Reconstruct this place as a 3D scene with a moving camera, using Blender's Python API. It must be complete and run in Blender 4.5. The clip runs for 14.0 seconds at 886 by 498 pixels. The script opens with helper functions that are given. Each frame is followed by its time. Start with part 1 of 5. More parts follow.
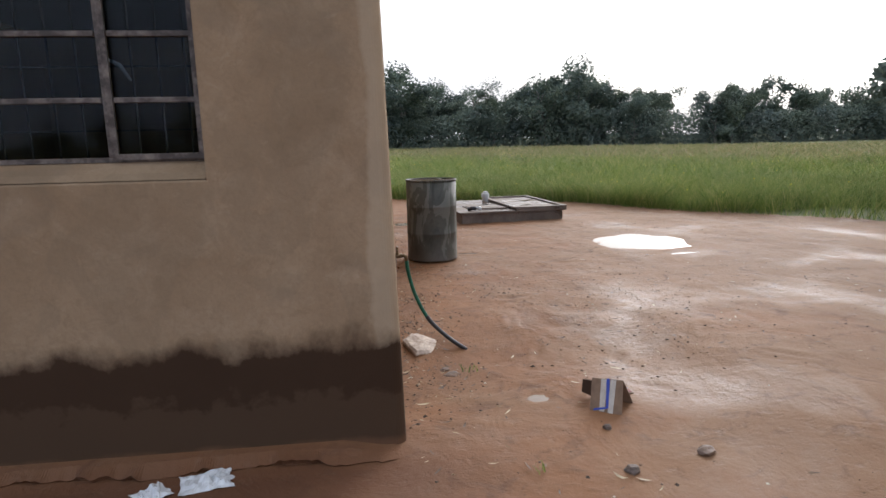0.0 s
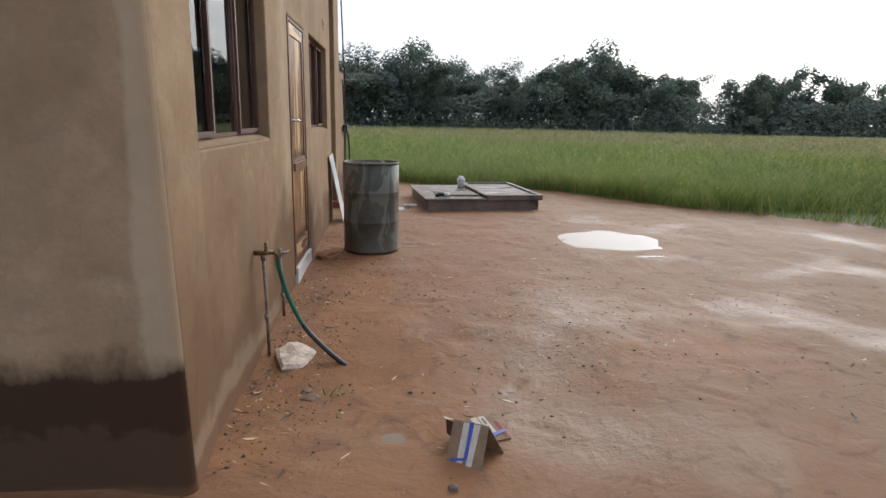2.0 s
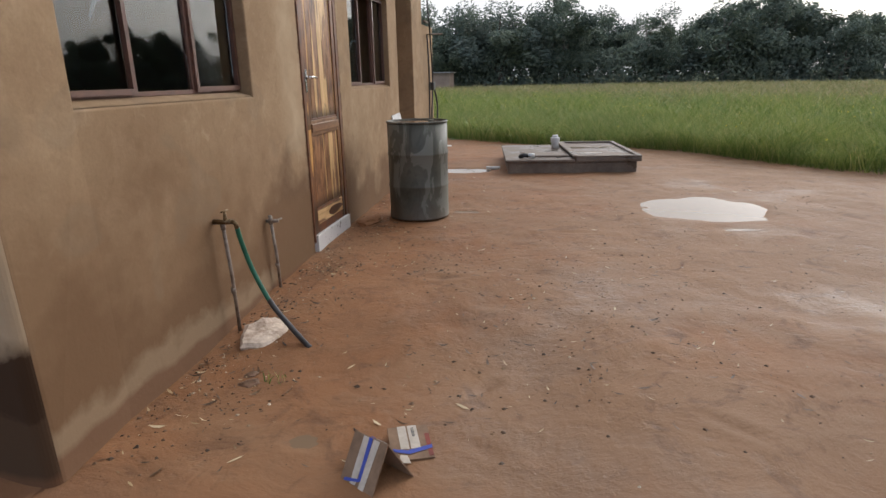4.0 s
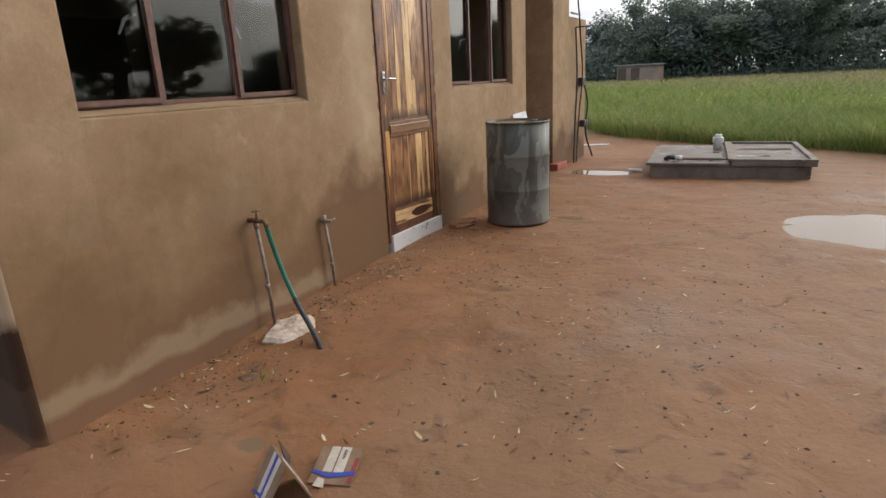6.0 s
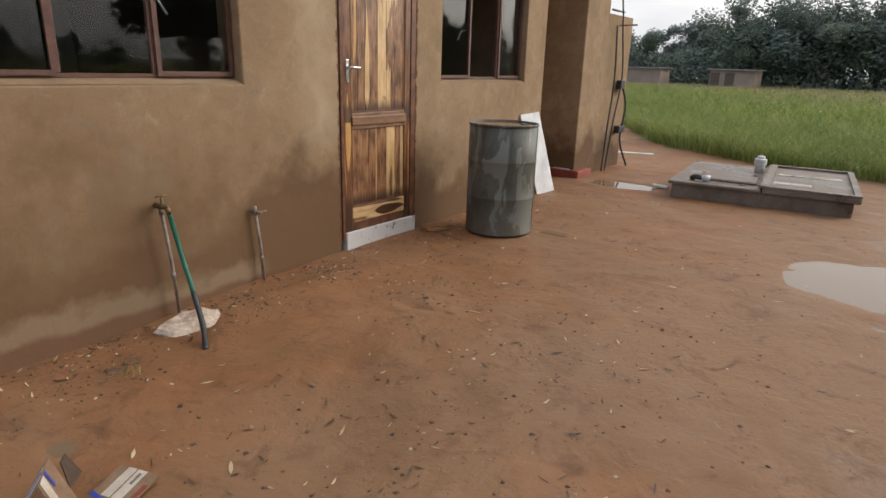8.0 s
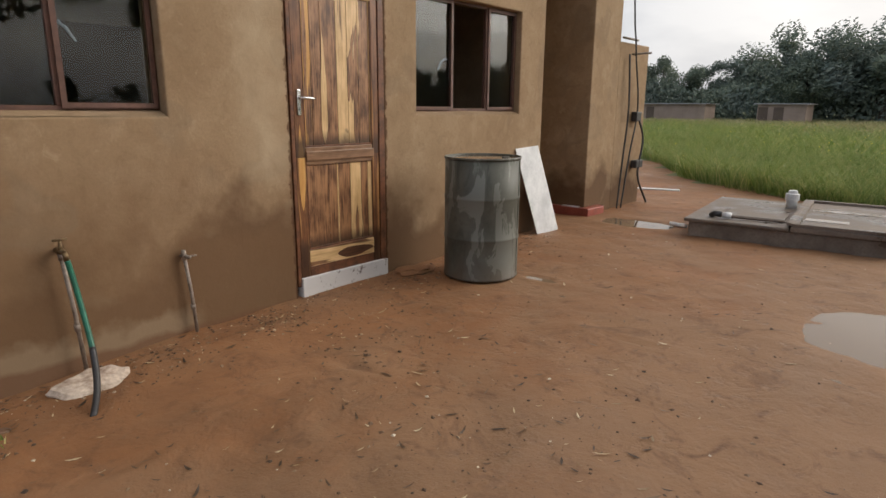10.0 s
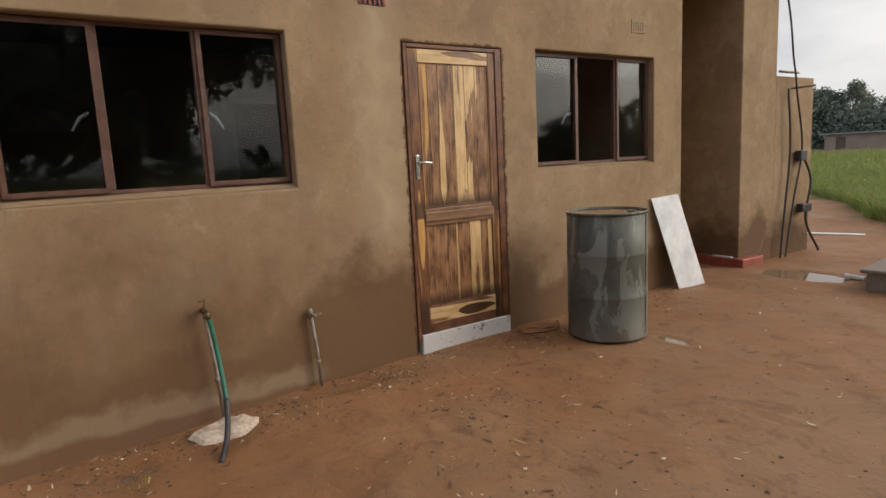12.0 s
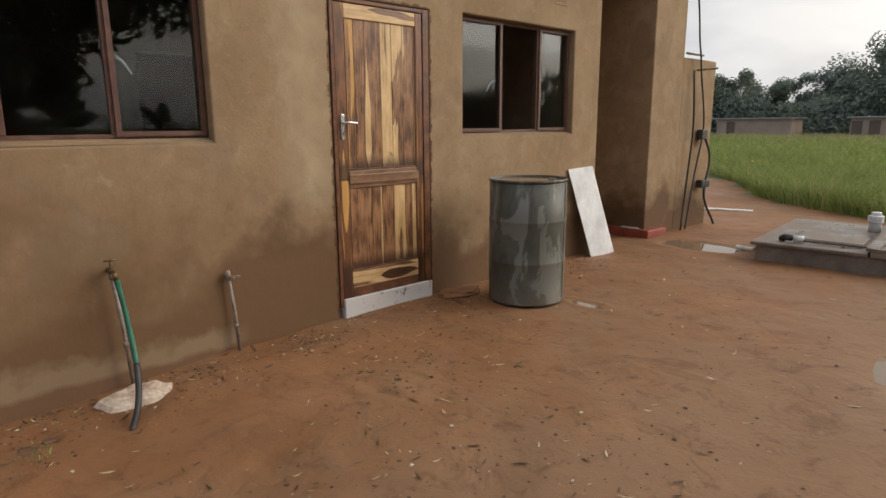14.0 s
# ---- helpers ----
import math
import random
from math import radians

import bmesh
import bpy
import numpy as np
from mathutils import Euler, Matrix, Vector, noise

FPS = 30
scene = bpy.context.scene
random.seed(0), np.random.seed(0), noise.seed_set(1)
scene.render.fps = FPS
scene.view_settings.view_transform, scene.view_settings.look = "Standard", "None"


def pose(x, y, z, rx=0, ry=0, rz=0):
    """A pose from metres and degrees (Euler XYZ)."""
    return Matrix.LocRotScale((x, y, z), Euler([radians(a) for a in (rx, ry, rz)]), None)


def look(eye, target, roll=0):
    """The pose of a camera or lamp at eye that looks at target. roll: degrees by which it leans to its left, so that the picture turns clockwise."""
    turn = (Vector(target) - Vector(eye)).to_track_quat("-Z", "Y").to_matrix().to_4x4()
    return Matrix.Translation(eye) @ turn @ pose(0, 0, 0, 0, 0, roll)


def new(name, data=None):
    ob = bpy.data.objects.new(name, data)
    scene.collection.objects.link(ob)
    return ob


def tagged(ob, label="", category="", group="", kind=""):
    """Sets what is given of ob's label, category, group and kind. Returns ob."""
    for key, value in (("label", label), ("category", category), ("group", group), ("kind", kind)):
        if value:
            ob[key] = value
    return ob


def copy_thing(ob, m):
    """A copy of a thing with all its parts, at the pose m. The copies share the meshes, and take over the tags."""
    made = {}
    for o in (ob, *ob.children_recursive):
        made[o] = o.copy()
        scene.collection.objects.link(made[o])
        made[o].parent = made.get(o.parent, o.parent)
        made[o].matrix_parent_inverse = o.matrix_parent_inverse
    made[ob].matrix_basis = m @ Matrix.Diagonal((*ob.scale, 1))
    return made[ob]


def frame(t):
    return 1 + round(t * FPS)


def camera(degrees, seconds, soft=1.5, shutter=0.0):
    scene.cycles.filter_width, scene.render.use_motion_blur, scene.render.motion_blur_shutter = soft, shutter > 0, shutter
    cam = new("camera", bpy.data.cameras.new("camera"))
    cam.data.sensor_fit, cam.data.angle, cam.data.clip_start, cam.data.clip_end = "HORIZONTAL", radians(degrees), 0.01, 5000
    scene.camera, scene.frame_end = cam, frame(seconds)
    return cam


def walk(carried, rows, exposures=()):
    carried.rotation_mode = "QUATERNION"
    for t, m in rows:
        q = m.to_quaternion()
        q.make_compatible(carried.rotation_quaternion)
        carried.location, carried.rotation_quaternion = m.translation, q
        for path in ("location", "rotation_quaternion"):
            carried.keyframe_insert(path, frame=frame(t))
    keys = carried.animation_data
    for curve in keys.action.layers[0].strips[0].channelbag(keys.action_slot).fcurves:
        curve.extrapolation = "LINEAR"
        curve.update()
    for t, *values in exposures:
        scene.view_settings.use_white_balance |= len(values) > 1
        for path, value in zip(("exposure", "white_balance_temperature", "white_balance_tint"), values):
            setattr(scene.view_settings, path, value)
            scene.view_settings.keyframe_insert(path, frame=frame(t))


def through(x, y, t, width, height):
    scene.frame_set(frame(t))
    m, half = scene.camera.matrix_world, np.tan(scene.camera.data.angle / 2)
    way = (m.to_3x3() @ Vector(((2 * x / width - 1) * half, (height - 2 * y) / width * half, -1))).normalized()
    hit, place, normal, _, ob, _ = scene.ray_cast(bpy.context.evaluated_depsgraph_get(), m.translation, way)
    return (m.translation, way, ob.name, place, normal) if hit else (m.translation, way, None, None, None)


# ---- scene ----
cam = camera(73.3, 14.0)
PATH = [
    (0, (-0.069, 0.349, 1.395), (0.154, 2.303, 1.03), -1.2),
    (0.5, (0.149, 0.547, 1.41), (0.483, 2.486, 1.052), 0.1),
    (1, (0.365, 0.602, 1.403), (0.383, 2.573, 1.062), -1.4),
    (1.5, (0.615, 0.643, 1.425), (0.381, 2.592, 1.043), -2.2),
    (2, (0.837, 0.918, 1.397), (0.994, 2.865, 0.967), 1.1),
    (2.2, (0.922, 0.974, 1.399), (0.99, 2.922, 0.952), -0.4),
    (4.3, (1.919, 1.57, 1.329), (1.541, 3.451, 0.763), -1.7),
    (4.5, (2.015, 1.622, 1.342), (1.608, 3.495, 0.77), -2.1),
    (5, (2.238, 1.881, 1.327), (1.939, 3.767, 0.733), 1.6),
    (5.5, (2.392, 1.967, 1.284), (1.762, 3.795, 0.772), -2.0),
    (6, (2.638, 2.025, 1.332), (1.687, 3.697, 0.784), -2.8),
    (6.5, (2.771, 2.336, 1.286), (2.091, 4.092, 0.614), 0.7),
    (6.6, (2.84, 2.406, 1.276), (2.205, 4.2, 0.66), 0.4),
    (7, (2.898, 2.461, 1.316), (2.041, 4.184, 0.769), -1.0),
    (7.5, (3.121, 2.577, 1.308), (1.92, 4.092, 0.798), -3.7),
    (8, (3.197, 2.786, 1.382), (2.056, 4.32, 0.794), 1.7),
    (8.2, (3.187, 2.913, 1.366), (2.108, 4.503, 0.812), 2.4),
    (10.3, (3.341, 3.54, 1.302), (1.996, 4.953, 0.86), 1.0),
    (10.5, (3.304, 3.554, 1.326), (1.908, 4.919, 0.892), 1.7),
    (11, (3.307, 3.623, 1.353), (1.84, 4.936, 0.999), -1.8),
    (11.5, (3.411, 3.705, 1.364), (1.873, 4.946, 1.06), -2.1),
    (12, (3.502, 3.746, 1.376), (1.851, 4.834, 1.075), -2.9),
    (12.5, (3.488, 3.731, 1.38), (1.94, 4.963, 1.088), 0.3),
    (13, (3.478, 3.7, 1.33), (2.037, 5.035, 0.953), 0.4),
    (13.5, (3.465, 3.682, 1.369), (1.994, 4.981, 0.983), -0.4),
    (14, (3.444, 3.686, 1.33), (1.985, 4.992, 0.924), -0.4),
]
walk(cam, [(t, look(eye, target, roll)) for t, eye, target, roll in PATH],
     exposures=[(0.0, 0.38, 6150, 12), (1.2, 0.36, 6100, 9), (2.2, 0.30, 6100, 9), (4.5, 0.26, 6400, 11), (6.5, 0.36, 6500, 10), (8.0, 0.30, 6600, 10), (11.0, 0.12, 6850, 10), (14.0, 0.13, 6900, 10)])

# ---- world, sun ----
SUN = Vector((0.58, 0.70, 0.45)).normalized()
world = bpy.data.worlds.new("world")
scene.world = world
world.use_nodes = True
wn, wl = world.node_tree.nodes, world.node_tree.links
background = wn["Background"]
background.inputs["Strength"].default_value = 0.1
sky = wn.new("ShaderNodeTexSky")
sky.sky_type = "NISHITA"
sky.sun_disc = False
sky.sun_elevation = math.asin(SUN.z)
sky.sun_rotation = math.atan2(SUN.x, SUN.y)
sky.dust_density = 4.0
where = wn.new("ShaderNodeTexCoord")
stretch = wn.new("ShaderNodeMapping")
stretch.inputs["Scale"].default_value = (1.0, 1.0, 3.2)
clouds = wn.new("ShaderNodeTexNoise")
clouds.inputs["Scale"].default_value = 2.1
clouds.inputs["Detail"].default_value = 6.0
ramp = wn.new("ShaderNodeValToRGB")
ramp.color_ramp.elements[0].position, ramp.color_ramp.elements[0].color = 0.36, (0.62, 0.64, 0.68, 1)
ramp.color_ramp.elements[1].position, ramp.color_ramp.elements[1].color = 0.62, (1.0, 1.0, 1.0, 1)
lift = wn.new("ShaderNodeVectorMath")
lift.operation = "SCALE"
lift.inputs["Scale"].default_value = 14.0
cover = wn.new("ShaderNodeMix")
cover.data_type = "RGBA"
cover.inputs["Factor"].default_value = 0.9
wl.new(where.outputs["Generated"], stretch.inputs["Vector"])
wl.new(stretch.outputs["Vector"], clouds.inputs["Vector"])
wl.new(clouds.outputs["Fac"], ramp.inputs["Fac"])
# the cloud is thin and bright round the hidden sun, thick and dark away from it
toward = wn.new("ShaderNodeVectorMath")
toward.operation = "DOT_PRODUCT"
toward.inputs[1].default_value = SUN
thin = wn.new("ShaderNodeMapRange")
thin.inputs["From Min"].default_value, thin.inputs["From Max"].default_value = 0.5, 0.97
thin.inputs["To Min"].default_value, thin.inputs["To Max"].default_value = 0.64, 0.98
# blue-grey where the cloud is thick, warmer round the sun
side = wn.new("ShaderNodeMapRange")
side.inputs["From Min"].default_value, side.inputs["From Max"].default_value = -0.3, 0.95
hue = wn.new("ShaderNodeMix")
hue.data_type = "RGBA"
hue.inputs["A"].default_value, hue.inputs["B"].default_value = (0.82, 0.93, 1.12, 1), (1.05, 1.0, 0.94, 1)
cast = wn.new("ShaderNodeVectorMath")
cast.operation = "MULTIPLY"
wl.new(toward.outputs["Value"], side.inputs["Value"])
wl.new(side.outputs["Result"], hue.inputs["Factor"])
wl.new(ramp.outputs["Color"], cast.inputs[0])
wl.new(hue.outputs["Result"], cast.inputs[1])
tinted = wn.new("ShaderNodeVectorMath")
tinted.operation = "SCALE"
wl.new(where.outputs["Generated"], toward.inputs[0])
wl.new(toward.outputs["Value"], thin.inputs["Value"])
wl.new(cast.outputs["Vector"], tinted.inputs[0])
glare = wn.new("ShaderNodeMath")
glare.operation = "POWER"
glare.inputs[1].default_value = 26.0
above = wn.new("ShaderNodeMath")
above.operation = "MAXIMUM"
above.inputs[1].default_value = 0.0
gain = wn.new("ShaderNodeMath")
gain.operation = "MULTIPLY_ADD"
gain.inputs[1].default_value = 6.5
wl.new(toward.outputs["Value"], above.inputs[0])
wl.new(above.outputs[0], glare.inputs[0])
wl.new(glare.outputs[0], gain.inputs[0])
wl.new(thin.outputs["Result"], gain.inputs[2])
wl.new(gain.outputs[0], tinted.inputs["Scale"])
wl.new(tinted.outputs["Vector"], lift.inputs[0])
wl.new(sky.outputs["Color"], cover.inputs["A"])
wl.new(lift.outputs["Vector"], cover.inputs["B"])
wl.new(cover.outputs["Result"], background.inputs["Color"])

sun = new("sun", bpy.data.lights.new("sun", "SUN"))
sun.data.energy, sun.data.angle, sun.data.color = 0.5, radians(40), (1.0, 0.96, 0.9)
sun.matrix_world = look(SUN * 40, (0, 0, 0))


# ---- materials ----
def material(name):
    m = bpy.data.materials.new(name)
    m.use_nodes = True
    return m, m.node_tree.nodes, m.node_tree.links, m.node_tree.nodes["Principled BSDF"]


def noise_node(n, l, scale, detail=4.0, rough=0.55, vector=None, distortion=0.0):
    t = n.new("ShaderNodeTexNoise")
    t.inputs["Scale"].default_value = scale
    t.inputs["Detail"].default_value = detail
    t.inputs["Roughness"].default_value = rough
    t.inputs["Distortion"].default_value = distortion
    if vector is not None:
        l.new(vector, t.inputs["Vector"])
    return t.outputs["Fac"]


def ramp_node(n, l, fac, stops):
    r = n.new("ShaderNodeValToRGB")
    e = r.color_ramp.elements
    while len(e) < len(stops):
        e.new(0.5)
    for item, (p, c) in zip(e, stops):
        item.position = p
        item.color = (c, c, c, 1) if isinstance(c, (int, float)) else (*c, 1)
    l.new(fac, r.inputs["Fac"])
    return r.outputs["Color"]


def mix_node(n, l, fac, a, b, blend="MIX"):
    m = n.new("ShaderNodeMix")
    m.data_type, m.blend_type = "RGBA", blend
    for key, v in (("Factor", fac), ("A", a), ("B", b)):
        if isinstance(v, (int, float)):
            m.inputs[key].default_value = v if key == "Factor" else (v, v, v, 1)
        elif isinstance(v, tuple):
            m.inputs[key].default_value = (*v, 1)
        else:
            l.new(v, m.inputs[key])
    return m.outputs["Result"]


def math_node(n, l, op, a, b=0.0, clamp=False):
    m = n.new("ShaderNodeMath")
    m.operation, m.use_clamp = op, clamp
    for i, v in enumerate((a, b)):
        if isinstance(v, (int, float)):
            m.inputs[i].default_value = v
        else:
            l.new(v, m.inputs[i])
    return m.outputs[0]


def position(n):
    return n.new("ShaderNodeNewGeometry").outputs["Position"]


def split(n, l, vector):
    s = n.new("ShaderNodeSeparateXYZ")
    l.new(vector, s.inputs[0])
    return s.outputs["X"], s.outputs["Y"], s.outputs["Z"]


def scaled(n, l, vector, sx, sy, sz):
    m = n.new("ShaderNodeMapping")
    m.inputs["Scale"].default_value = (sx, sy, sz)
    l.new(vector, m.inputs["Vector"])
    return m.outputs["Vector"]


def bump(n, l, bsdf, height, strength=0.3, distance=0.01):
    b = n.new("ShaderNodeBump")
    b.inputs["Strength"].default_value = strength
    b.inputs["Distance"].default_value = distance
    l.new(height, b.inputs["Height"])
    l.new(b.outputs["Normal"], bsdf.inputs["Normal"])


def worn(name, dark, light, scale=8.0, rough=(0.5, 0.8), metal=0.0, grain=60.0, relief=0.15, spread=(0.35, 0.65)):
    """A plain worn surface: two colours in patches, fine grain, uneven gloss."""
    m, n, l, p = material(name)
    at = n.new("ShaderNodeTexCoord").outputs["Object"]
    patch = noise_node(n, l, scale, 5.0, 0.6, at)
    fine = noise_node(n, l, grain, 3.0, 0.6, at)
    both = math_node(n, l, "ADD", math_node(n, l, "MULTIPLY", patch, 0.75), math_node(n, l, "MULTIPLY", fine, 0.25))
    l.new(ramp_node(n, l, both, [(spread[0], dark), (spread[1], light)]), p.inputs["Base Color"])
    l.new(ramp_node(n, l, patch, [(0.3, rough[0]), (0.7, rough[1])]), p.inputs["Roughness"])
    p.inputs["Metallic"].default_value = metal
    bump(n, l, p, fine, relief, 0.004)
    return m


def plaster_material():
    """Sand-cement render, trowelled in patches, damp along its foot."""
    m, n, l, p = material("plaster")
    at = position(n)
    x, y, z = split(n, l, at)
    broad = noise_node(n, l, 1.3, 4.0, 0.6, at)
    patch = noise_node(n, l, 4.5, 5.0, 0.6, at, 0.4)
    fine = noise_node(n, l, 55.0, 4.0, 0.65, at)
    tone = mix_node(n, l, ramp_node(n, l, broad, [(0.32, 0.0), (0.68, 1.0)]), (0.275, 0.182, 0.104), (0.385, 0.268, 0.163))
    tone = mix_node(n, l, ramp_node(n, l, patch, [(0.5, 0.0), (0.72, 0.55)]), tone, (0.445, 0.325, 0.210))
    tone = mix_node(n, l, ramp_node(n, l, fine, [(0.3, 0.22), (0.6, 0.0)]), tone, (0.19, 0.13, 0.08))
    mottle = noise_node(n, l, 10.0, 5.0, 0.65, at, 0.8)
    tone = mix_node(n, l, ramp_node(n, l, mottle, [(0.30, 0.35), (0.48, 0.0)]), tone, (0.20, 0.130, 0.072))
    tone = mix_node(n, l, ramp_node(n, l, mottle, [(0.60, 0.0), (0.74, 0.35)]), tone, (0.47, 0.35, 0.23))
    front = math_node(n, l, "LESS_THAN", y, 3.12)
    # damp: on the south face a band with a ragged upper edge, on the east face a soft rise towards the door
    jag = noise_node(n, l, 3.6, 5.0, 0.6, scaled(n, l, at, 1, 1, 0.8))
    rag = math_node(n, l, "MULTIPLY", math_node(n, l, "SUBTRACT", jag, 0.5), 0.34)
    soft = noise_node(n, l, 1.9, 4.0, 0.55, at)
    rise = math_node(n, l, "MULTIPLY", math_node(n, l, "SUBTRACT", soft, 0.48), 1.3)
    lump = math_node(n, l, "MULTIPLY", math_node(n, l, "SUBTRACT", 1.0, math_node(n, l, "ABSOLUTE", math_node(n, l, "MULTIPLY", math_node(n, l, "SUBTRACT", y, 5.45), 1.9)), True), 0.42)
    top_front = math_node(n, l, "ADD", rag, 0.46)
    top_side = math_node(n, l, "ADD", math_node(n, l, "ADD", rise, 0.42), lump)
    wet_front = ramp_node(n, l, math_node(n, l, "ADD", math_node(n, l, "MULTIPLY", math_node(n, l, "SUBTRACT", top_front, z), 9.0), 0.5), [(0.0, 0.0), (1.0, 1.0)])
    wet_side = ramp_node(n, l, math_node(n, l, "ADD", math_node(n, l, "MULTIPLY", math_node(n, l, "SUBTRACT", top_side, z), 4.0), 0.5), [(0.0, 0.0), (1.0, 0.9)])
    wet = mix_node(n, l, front, wet_side, wet_front)
    wet_tone = mix_node(n, l, broad, mix_node(n, l, front, (0.074, 0.040, 0.020), (0.034, 0.017, 0.008)), mix_node(n, l, front, (0.118, 0.068, 0.035), (0.060, 0.032, 0.016)))
    blot = noise_node(n, l, 1.7, 5.0, 0.55, scaled(n, l, at, 1, 1, 0.8), 0.5)
    blot = math_node(n, l, "MULTIPLY", ramp_node(n, l, blot, [(0.50, 0.0), (0.53, 0.26), (0.64, 0.12)]), front)
    tone = mix_node(n, l, blot, tone, (0.215, 0.158, 0.100))
    tone = mix_node(n, l, wet, tone, wet_tone)
    # below the tide line of the south face the damp has dried back in scallops
    scallop = noise_node(n, l, 7.5, 4.0, 0.55, at)
    dried = math_node(n, l, "SUBTRACT", math_node(n, l, "ADD", 0.20, math_node(n, l, "MULTIPLY", math_node(n, l, "SUBTRACT", scallop, 0.5), 0.42)), z)
    dried = math_node(n, l, "MULTIPLY", ramp_node(n, l, math_node(n, l, "ADD", math_node(n, l, "MULTIPLY", dried, 22.0), 0.5), [(0.0, 0.0), (1.0, 0.6)]), front)
    tone = mix_node(n, l, dried, tone, (0.088, 0.052, 0.029))
    # a broad brown stain below the sills of the east face
    tide = math_node(n, l, "ADD", math_node(n, l, "MULTIPLY", soft, 1.5), math_node(n, l, "MULTIPLY", math_node(n, l, "SUBTRACT", 5.6, y), 0.12))
    brown = ramp_node(n, l, math_node(n, l, "MULTIPLY", math_node(n, l, "SUBTRACT", math_node(n, l, "ADD", tide, 0.35), z), 1.5), [(0.0, 0.0), (1.0, 0.72)])
    brown = math_node(n, l, "MULTIPLY", brown, math_node(n, l, "SUBTRACT", 1.0, front))
    tone = mix_node(n, l, brown, tone, (0.178, 0.102, 0.052))
    # drying salts and splashed mud low down
    low = noise_node(n, l, 4.2, 4.0, 0.55, at)
    band = math_node(n, l, "SUBTRACT", math_node(n, l, "ADD", 0.125, math_node(n, l, "MULTIPLY", math_node(n, l, "SUBTRACT", low, 0.5), 0.32)), z)
    salt = ramp_node(n, l, math_node(n, l, "ADD", math_node(n, l, "MULTIPLY", band, 14.0), 0.5), [(0.0, 0.0), (1.0, 0.8)])
    salt = math_node(n, l, "MULTIPLY", math_node(n, l, "MULTIPLY", salt, math_node(n, l, "MULTIPLY", math_node(n, l, "SUBTRACT", 5.15, y), 8.0, True)), math_node(n, l, "SUBTRACT", 1.0, front))
    tone = mix_node(n, l, salt, tone, (0.270, 0.192, 0.121))
    skirt = ramp_node(n, l, math_node(n, l, "ADD", math_node(n, l, "MULTIPLY", math_node(n, l, "SUBTRACT", math_node(n, l, "SUBTRACT", math_node(n, l, "MULTIPLY", low, 0.09), math_node(n, l, "ADD", 0.03, math_node(n, l, "MULTIPLY", front, 0.06))), z), 30.0), 0.5), [(0.0, 0.0), (1.0, 0.8)])
    tone = mix_node(n, l, skirt, tone, (0.15, 0.075, 0.040))
    ring = noise_node(n, l, 2.2, 2.0, 0.4, at, 0.3)
    ring = math_node(n, l, "MULTIPLY", ramp_node(n, l, ring, [(0.56, 0.0), (0.60, 0.30), (0.66, 0.16)]), math_node(n, l, "SUBTRACT", 1.0, wet))
    tone = mix_node(n, l, ring, tone, (0.20, 0.15, 0.10))
    # paler making-good along the corner and beside the door frame
    ragged = math_node(n, l, "ADD", x, math_node(n, l, "MULTIPLY", math_node(n, l, "SUBTRACT", jag, 0.5), 0.16))
    corner = math_node(n, l, "MULTIPLY", ramp_node(n, l, math_node(n, l, "MULTIPLY", math_node(n, l, "ADD", ragged, 0.105), 40.0), [(0.0, 0.0), (1.0, 0.55)]), front)
    jamb = math_node(n, l, "SUBTRACT", 1.0, math_node(n, l, "ABSOLUTE", math_node(n, l, "MULTIPLY", math_node(n, l, "SUBTRACT", y, 5.62), 4.0)), True)
    jamb = math_node(n, l, "MULTIPLY", math_node(n, l, "MULTIPLY", jamb, ramp_node(n, l, z, [(0.75, 0.0), (1.0, 0.75)])), ramp_node(n, l, patch, [(0.3, 0.4), (0.6, 1.0)]))
    pale = math_node(n, l, "MULTIPLY", math_node(n, l, "MAXIMUM", corner, jamb), math_node(n, l, "SUBTRACT", 1.0, wet))
    tone = mix_node(n, l, pale, tone, (0.47, 0.365, 0.245))
    # varnish that ran over the plaster round the door frame
    beside = math_node(n, l, "MAXIMUM", math_node(n, l, "SUBTRACT", 5.808, y), math_node(n, l, "SUBTRACT", y, 6.640))
    beside = math_node(n, l, "MAXIMUM", beside, math_node(n, l, "SUBTRACT", z, 2.142))
    run = math_node(n, l, "SUBTRACT", math_node(n, l, "MULTIPLY", noise_node(n, l, 16.0, 4.0, 0.6, at), 0.075), 0.020)
    run = ramp_node(n, l, math_node(n, l, "ADD", math_node(n, l, "MULTIPLY", math_node(n, l, "SUBTRACT", run, beside), 70.0), 0.5), [(0.0, 0.0), (1.0, 0.8)])
    tone = mix_node(n, l, run, tone, (0.085, 0.036, 0.017))
    l.new(tone, p.inputs["Base Color"])
    l.new(mix_node(n, l, wet, 0.88, 0.80), p.inputs["Roughness"])
    p.inputs["Specular IOR Level"].default_value = 0.22
    height = math_node(n, l, "ADD", math_node(n, l, "MULTIPLY", patch, 2.0), math_node(n, l, "MULTIPLY", fine, 0.5))
    bump(n, l, p, height, 0.35, 0.006)
    return m


